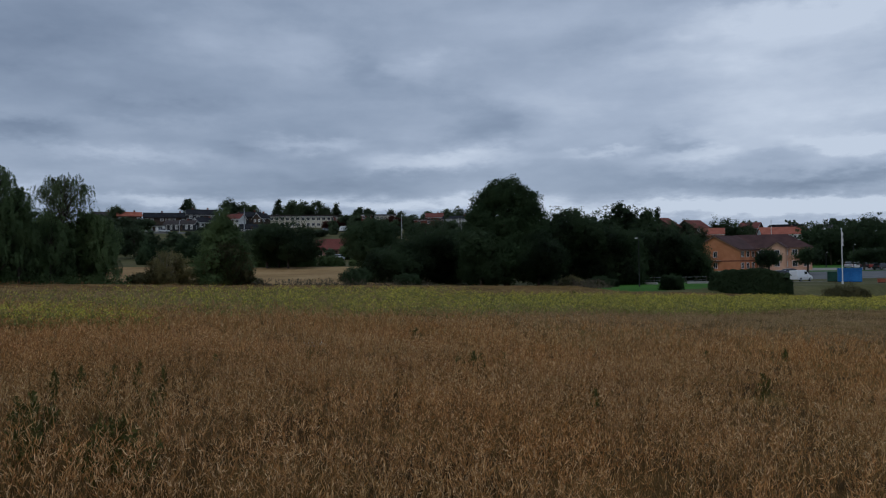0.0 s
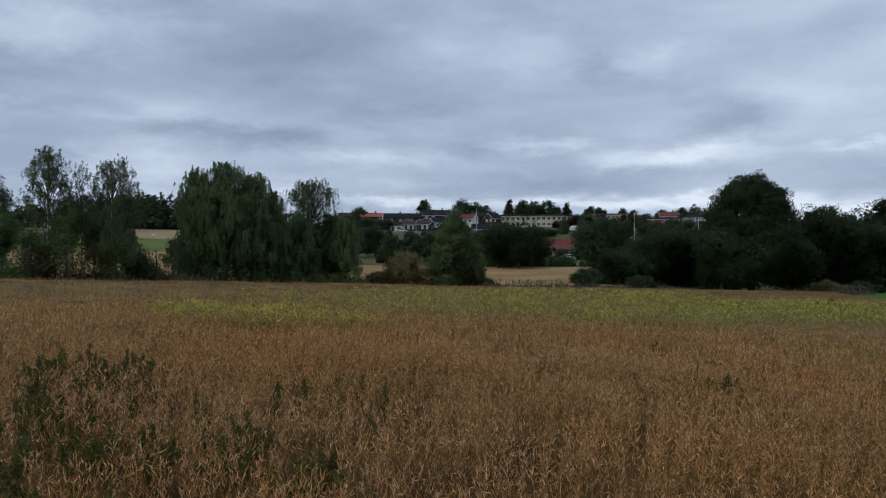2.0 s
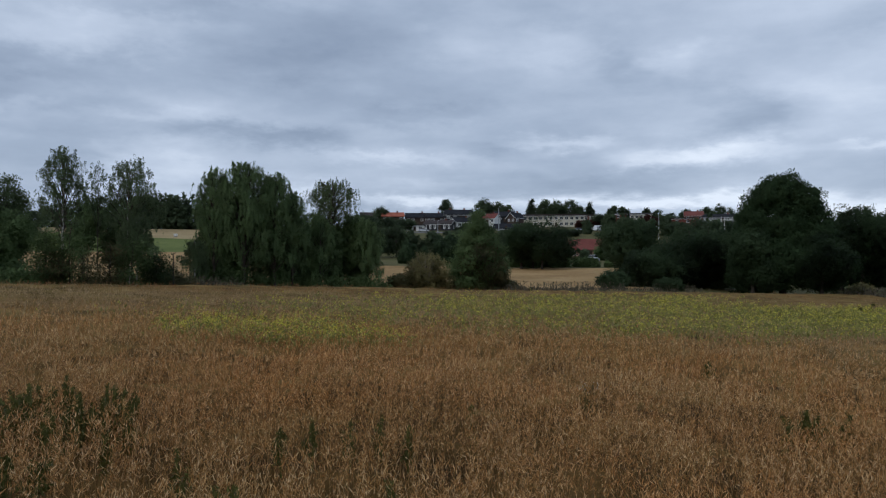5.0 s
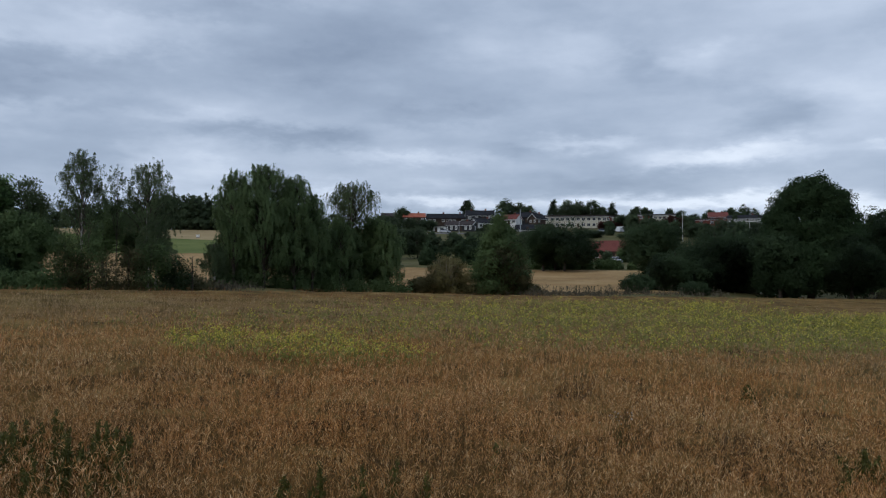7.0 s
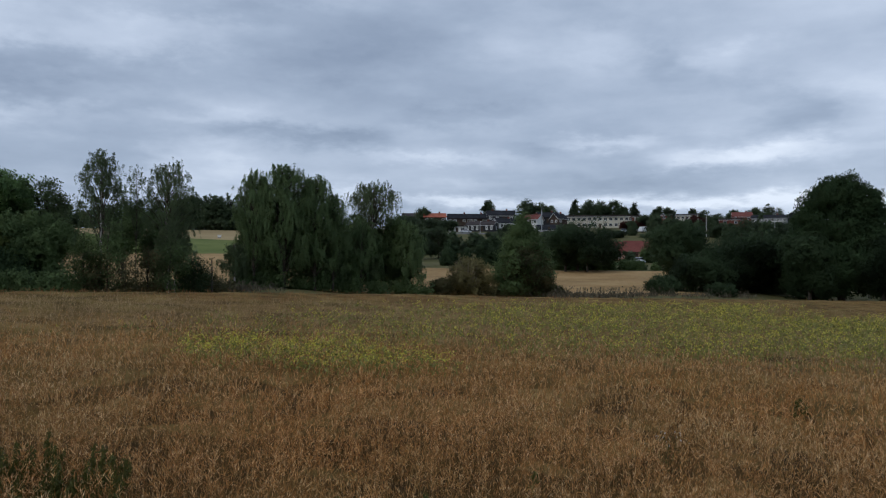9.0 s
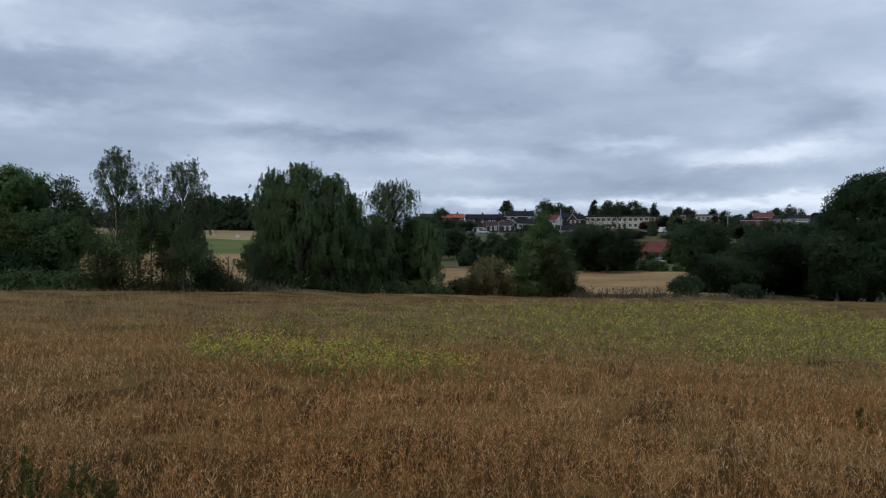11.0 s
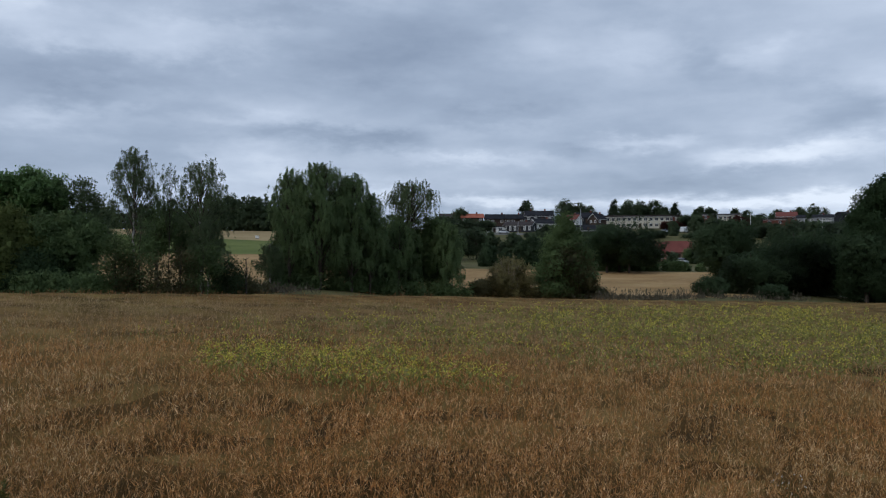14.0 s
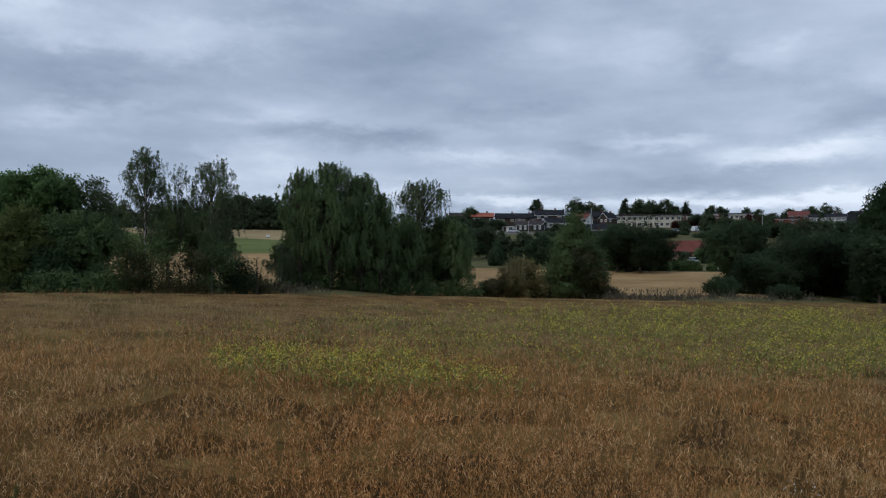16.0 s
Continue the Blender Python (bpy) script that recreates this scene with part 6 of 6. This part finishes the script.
def bloom_strength(x, y):
    """Where the crop has sprouted green again and flowers: one patch, a ragged band across the field, and scattered plants."""
    nz = np.sin(x * 0.55 + 1.1 * np.sin(y * 0.23)) * 0.5 + np.sin(x * 0.21 + y * 0.13) * 0.5
    spots = value_noise(x, y, 2.2, 21) * 0.6 + value_noise(x, y, 0.9, 22) * 0.4
    q = ((x + 11.5 + 0.25 * (y - 23)) / 3.9) ** 2 + ((y - 22.6 - 0.15 * (x + 12)) / 2.0) ** 2
    patch = (1 - smooth(0.6, 1.3, q + 0.3 * nz)) * smooth(0.15, 0.4, spots)
    front = np.where(x < -2, 29.6, 31.3 + 0.86 * x)
    back = 56 + 0.80 * x
    band = smooth(-1.5, 2.0, y - front + 1.6 * nz) * (1 - smooth(-8, 3, y - back + 2 * nz)) * (0.2 * smooth(-13, -5, x + 1.5 * nz) + 0.8 * smooth(-6, 6, x + 1.5 * nz)) * smooth(0.05, 0.45, spots)
    thin = smooth(-21, -12, x) * smooth(0, 4, y - (23.5 + 0.3 * (x + 12))) * (1 - smooth(-13, -4, past_edge(x, y))) * (1 - 0.9 * band) * (1 - smooth(-4, 4, x)) * (0.35 + 0.65 * smooth(0.35, 0.6, spots))
    return np.clip(patch, 0, 1), np.clip(band, 0, 1), np.clip(thin, 0, 1)


def build_regrowth():
    n = 190000
    x, y = rng.uniform(-24, 62, n), rng.uniform(14, 98, n)
    s1, s2, s3 = bloom_strength(x, y)
    ok = (past_edge(x, y) < -1.5) & (np.degrees(np.arctan2(x - 1, y + 5)) > -55) & (rng.uniform(0, 1, n) < np.clip(s1 * 1.0 + s2 * 0.85 + s3 * 0.40, 0, 1))
    x, y, s1, s2 = x[ok], y[ok], s1[ok], s2[ok]
    n = len(x)
    far = np.hypot(x, y - 6)
    k = np.interp(far, [15, 30, 60, 100], [0.9, 1.0, 1.35, 1.8])
    top = crop_height(x, y) + rng.uniform(0.0, 0.24, n)
    plant = thing("flowering_regrowth", 0, 0, 0, 0, "green rape plants in yellow flower growing through the ripe crop", "plants", kind="stuff")
    per = 5
    c = np.stack([x, y, top], -1)[:, None] + rng.normal(size=(n, per, 3)) * np.array([0.15, 0.15, 0.09]) - np.array([0, 0, 0.17])
    kk = np.repeat(k, per)[:, None]
    tagged(part("leaves", arrays_mesh("leaves", leaf_tris(c.reshape(-1, 3), 0.12 * kk, 0.044 * kk, -0.5), 3, [M_REGROW]), None, plant), kind="stuff")
    pf = 8
    yes = rng.uniform(0, 1, n) < np.clip(0.40 + 0.45 * s1 - 0.18 * s2, 0, 1)
    c = np.stack([x, y, top], -1)[yes][:, None] + rng.normal(size=(int(yes.sum()), pf, 3)) * np.array([0.075, 0.075, 0.06]) + np.array([0, 0, 0.02])
    kk = np.repeat(k[yes] * (1 - 0.12 * s1[yes]), pf)[:, None]
    tagged(part("flowers", arrays_mesh("flowers", leaf_tris(c.reshape(-1, 3), 0.037 * kk, 0.035 * kk, 0), 3, [M_BLOOM]), None, plant), kind="stuff")


build_regrowth()


def weed(x, y, rise, bushy):
    """A tall weed: branching stems with plumes of small leaves that narrow towards the tip."""
    base = FIELD_TILT * x - (0.43 if math.hypot(x, y) < 30 else 0.55)
    h = 0.50 + rise * 0.75
    ob = thing("tall_weed", x, y, base, rng.uniform(0, 360), "dark green bushy weed standing above the crop" if bushy > 0.6 else "dark green weed spike among the dry pods", "weed", "weeds in the crop")
    stems, leaves = [], []
    bushy, big = min(bushy, 1.4), max(1.0, math.hypot(x, y) / 14)
    for k in range(1 + int(5 * bushy)):
        a, out = rng.uniform(0, 6.28), (0.0 if k == 0 else rng.uniform(0.10, 0.34) * bushy)
        hh = h * (1.0 if k == 0 else rng.uniform(0.55, 0.92))
        path = np.array([[0, 0, 0], [out * 0.45 * math.cos(a), out * 0.45 * math.sin(a), hh * 0.5], [out * math.cos(a), out * math.sin(a), hh]])
        stems.append(tube(path, [0.010, 0.007, 0.002], 5))
        for _ in range(5):
            f = rng.uniform(0.45, 0.9)
            b = np.array([np.interp(f, [0, 0.5, 1], path[:, i]) for i in range(3)])
            r = rng.uniform(0.05, 0.13) * (1.15 - f)
            t = b + np.array([rng.normal() * r, rng.normal() * r, rng.uniform(0.06, 0.16)])
            stems.append(tube([b, t], [0.004, 0.002], 3))
            m = 12
            leaves.append(leaf_tris(b + (t - b) * rng.uniform(0.2, 1.05, (m, 1)) + rng.normal(size=(m, 3)) * 0.016, 0.040 * big, 0.015 * big, -0.6))
        m = 110 if bushy > 1.1 else 60
        f = rng.uniform(0.35, 1.0, m)
        p = np.stack([np.interp(f, [0, 0.5, 1], path[:, i]) for i in range(3)], -1)
        p[:, :2] += rng.normal(size=(m, 2)) * (0.010 + 0.05 * (1 - f))[:, None]
        leaves.append(leaf_tris(p, 0.055 * big, 0.018 * big, -0.5))
    part("stem", arrays_mesh("stem", np.concatenate(stems), 4, [M_WEED]), None, ob)
    part("leaves", arrays_mesh("leaves", np.concatenate(leaves), 3, [M_WEED]), None, ob)


weed(-6.03, 7.38, 0.40, 1.4)
weed(-7.16, 8.95, 0.44, 1.4)
weed(-4.88, 6.24, 0.38, 1.4)
weed(-8.74, 10.85, 0.46, 1.2)
weed(-9.40, 12.00, 0.32, 1.2)
weed(8.17, 60.60, 0.25, 1.4)
weed(10.62, 70.47, 0.20, 1.0)
weed(-8.96, 11.54, 0.49, 1.6)
weed(-9.31, 12.56, 0.45, 0.7)
weed(-8.48, 11.88, 0.33, 0.6)
weed(-8.43, 12.32, 0.40, 1.2)
weed(-8.05, 12.18, 0.38, 0.9)
weed(-8.94, 10.81, 0.33, 0.7)
weed(-9.07, 10.39, 0.33, 0.8)
weed(-10.87, 12.34, 0.33, 0.4)
weed(-7.00, 9.27, 0.26, 1.4)
weed(-5.47, 7.68, 0.28, 1.6)
weed(-5.08, 6.51, 0.30, 1.5)
weed(-7.21, 10.80, 0.13, 0.4)
weed(-5.19, 8.41, 0.24, 1.2)
weed(-4.40, 8.38, 0.21, 1.2)
weed(-4.23, 6.55, 0.21, 1.6)
weed(-5.69, 11.97, 0.12, 0.4)
weed(-5.51, 12.43, 0.10, 0.4)
weed(-5.12, 12.69, 0.11, 0.4)
weed(-4.91, 13.19, 0.11, 0.4)
weed(-3.50, 8.57, 0.13, 0.8)
weed(-3.75, 10.51, 0.09, 0.4)
weed(-4.42, 12.80, 0.10, 0.4)
weed(-4.11, 14.53, 0.14, 0.3)
weed(-5.97, 10.36, 0.10, 0.4)
weed(1.14, 17.25, 0.03, 0.5)
weed(0.64, 16.92, 0.03, 0.5)
weed(0.13, 15.77, 0.03, 0.5)
weed(-5.53, 9.86, 0.06, 0.5)
weed(-3.49, 8.89, 0.10, 0.8)
weed(-5.80, 8.57, 0.18, 1.2)
weed(-9.74, 12.51, 0.19, 1.2)
weed(-8.25, 12.03, 0.19, 1.4)
weed(-7.67, 11.78, 0.10, 0.9)
weed(0.50, 17.08, 0.08, 1.2)
weed(-8.10, 11.02, 0.19, 1.2)
weed(-8.49, 11.90, 0.18, 1.0)
weed(2.09, 11.92, 0.09, 0.4)
weed(5.81, 18.86, 0.09, 0.3)
weed(7.88, 19.58, 0.09, 0.3)
weed(5.54, 14.77, 0.09, 0.4)
weed(-4.64, 9.25, 0.30, 1.4)
weed(-3.44, 8.02, 0.17, 1.2)
weed(-2.96, 7.83, 0.17, 1.0)
weed(-0.92, 22.71, 0.10, 0.5)


def flower_clump(x, y):
    """A low clump of small white flower heads among the pods."""
    base = FIELD_TILT * x - 0.38
    ob = thing("white_flowers", x, y, base, 0, "small clump of white flower heads among dry pods", "flowers")
    stems, heads = [], []
    for _ in range(11):
        tip = np.array([rng.normal() * 0.13, rng.normal() * 0.10, rng.uniform(0.40, 0.52)])
        stems.append(tube([[tip[0] * 0.4, tip[1] * 0.4, 0], tip], [0.004, 0.002], 3))
        heads.append(leaf_tris(tip + rng.normal(size=(3, 3)) * 0.006, 0.016, 0.014))
    part("stem", arrays_mesh("stem", np.concatenate(stems), 4, [M_WEED]), None, ob)
    tagged(part("heads", arrays_mesh("heads", np.concatenate(heads), 3, [M_TRIM]), None, ob), kind="stuff")


flower_clump(-3.03, 18.02)
flower_clump(-2.91, 17.65)
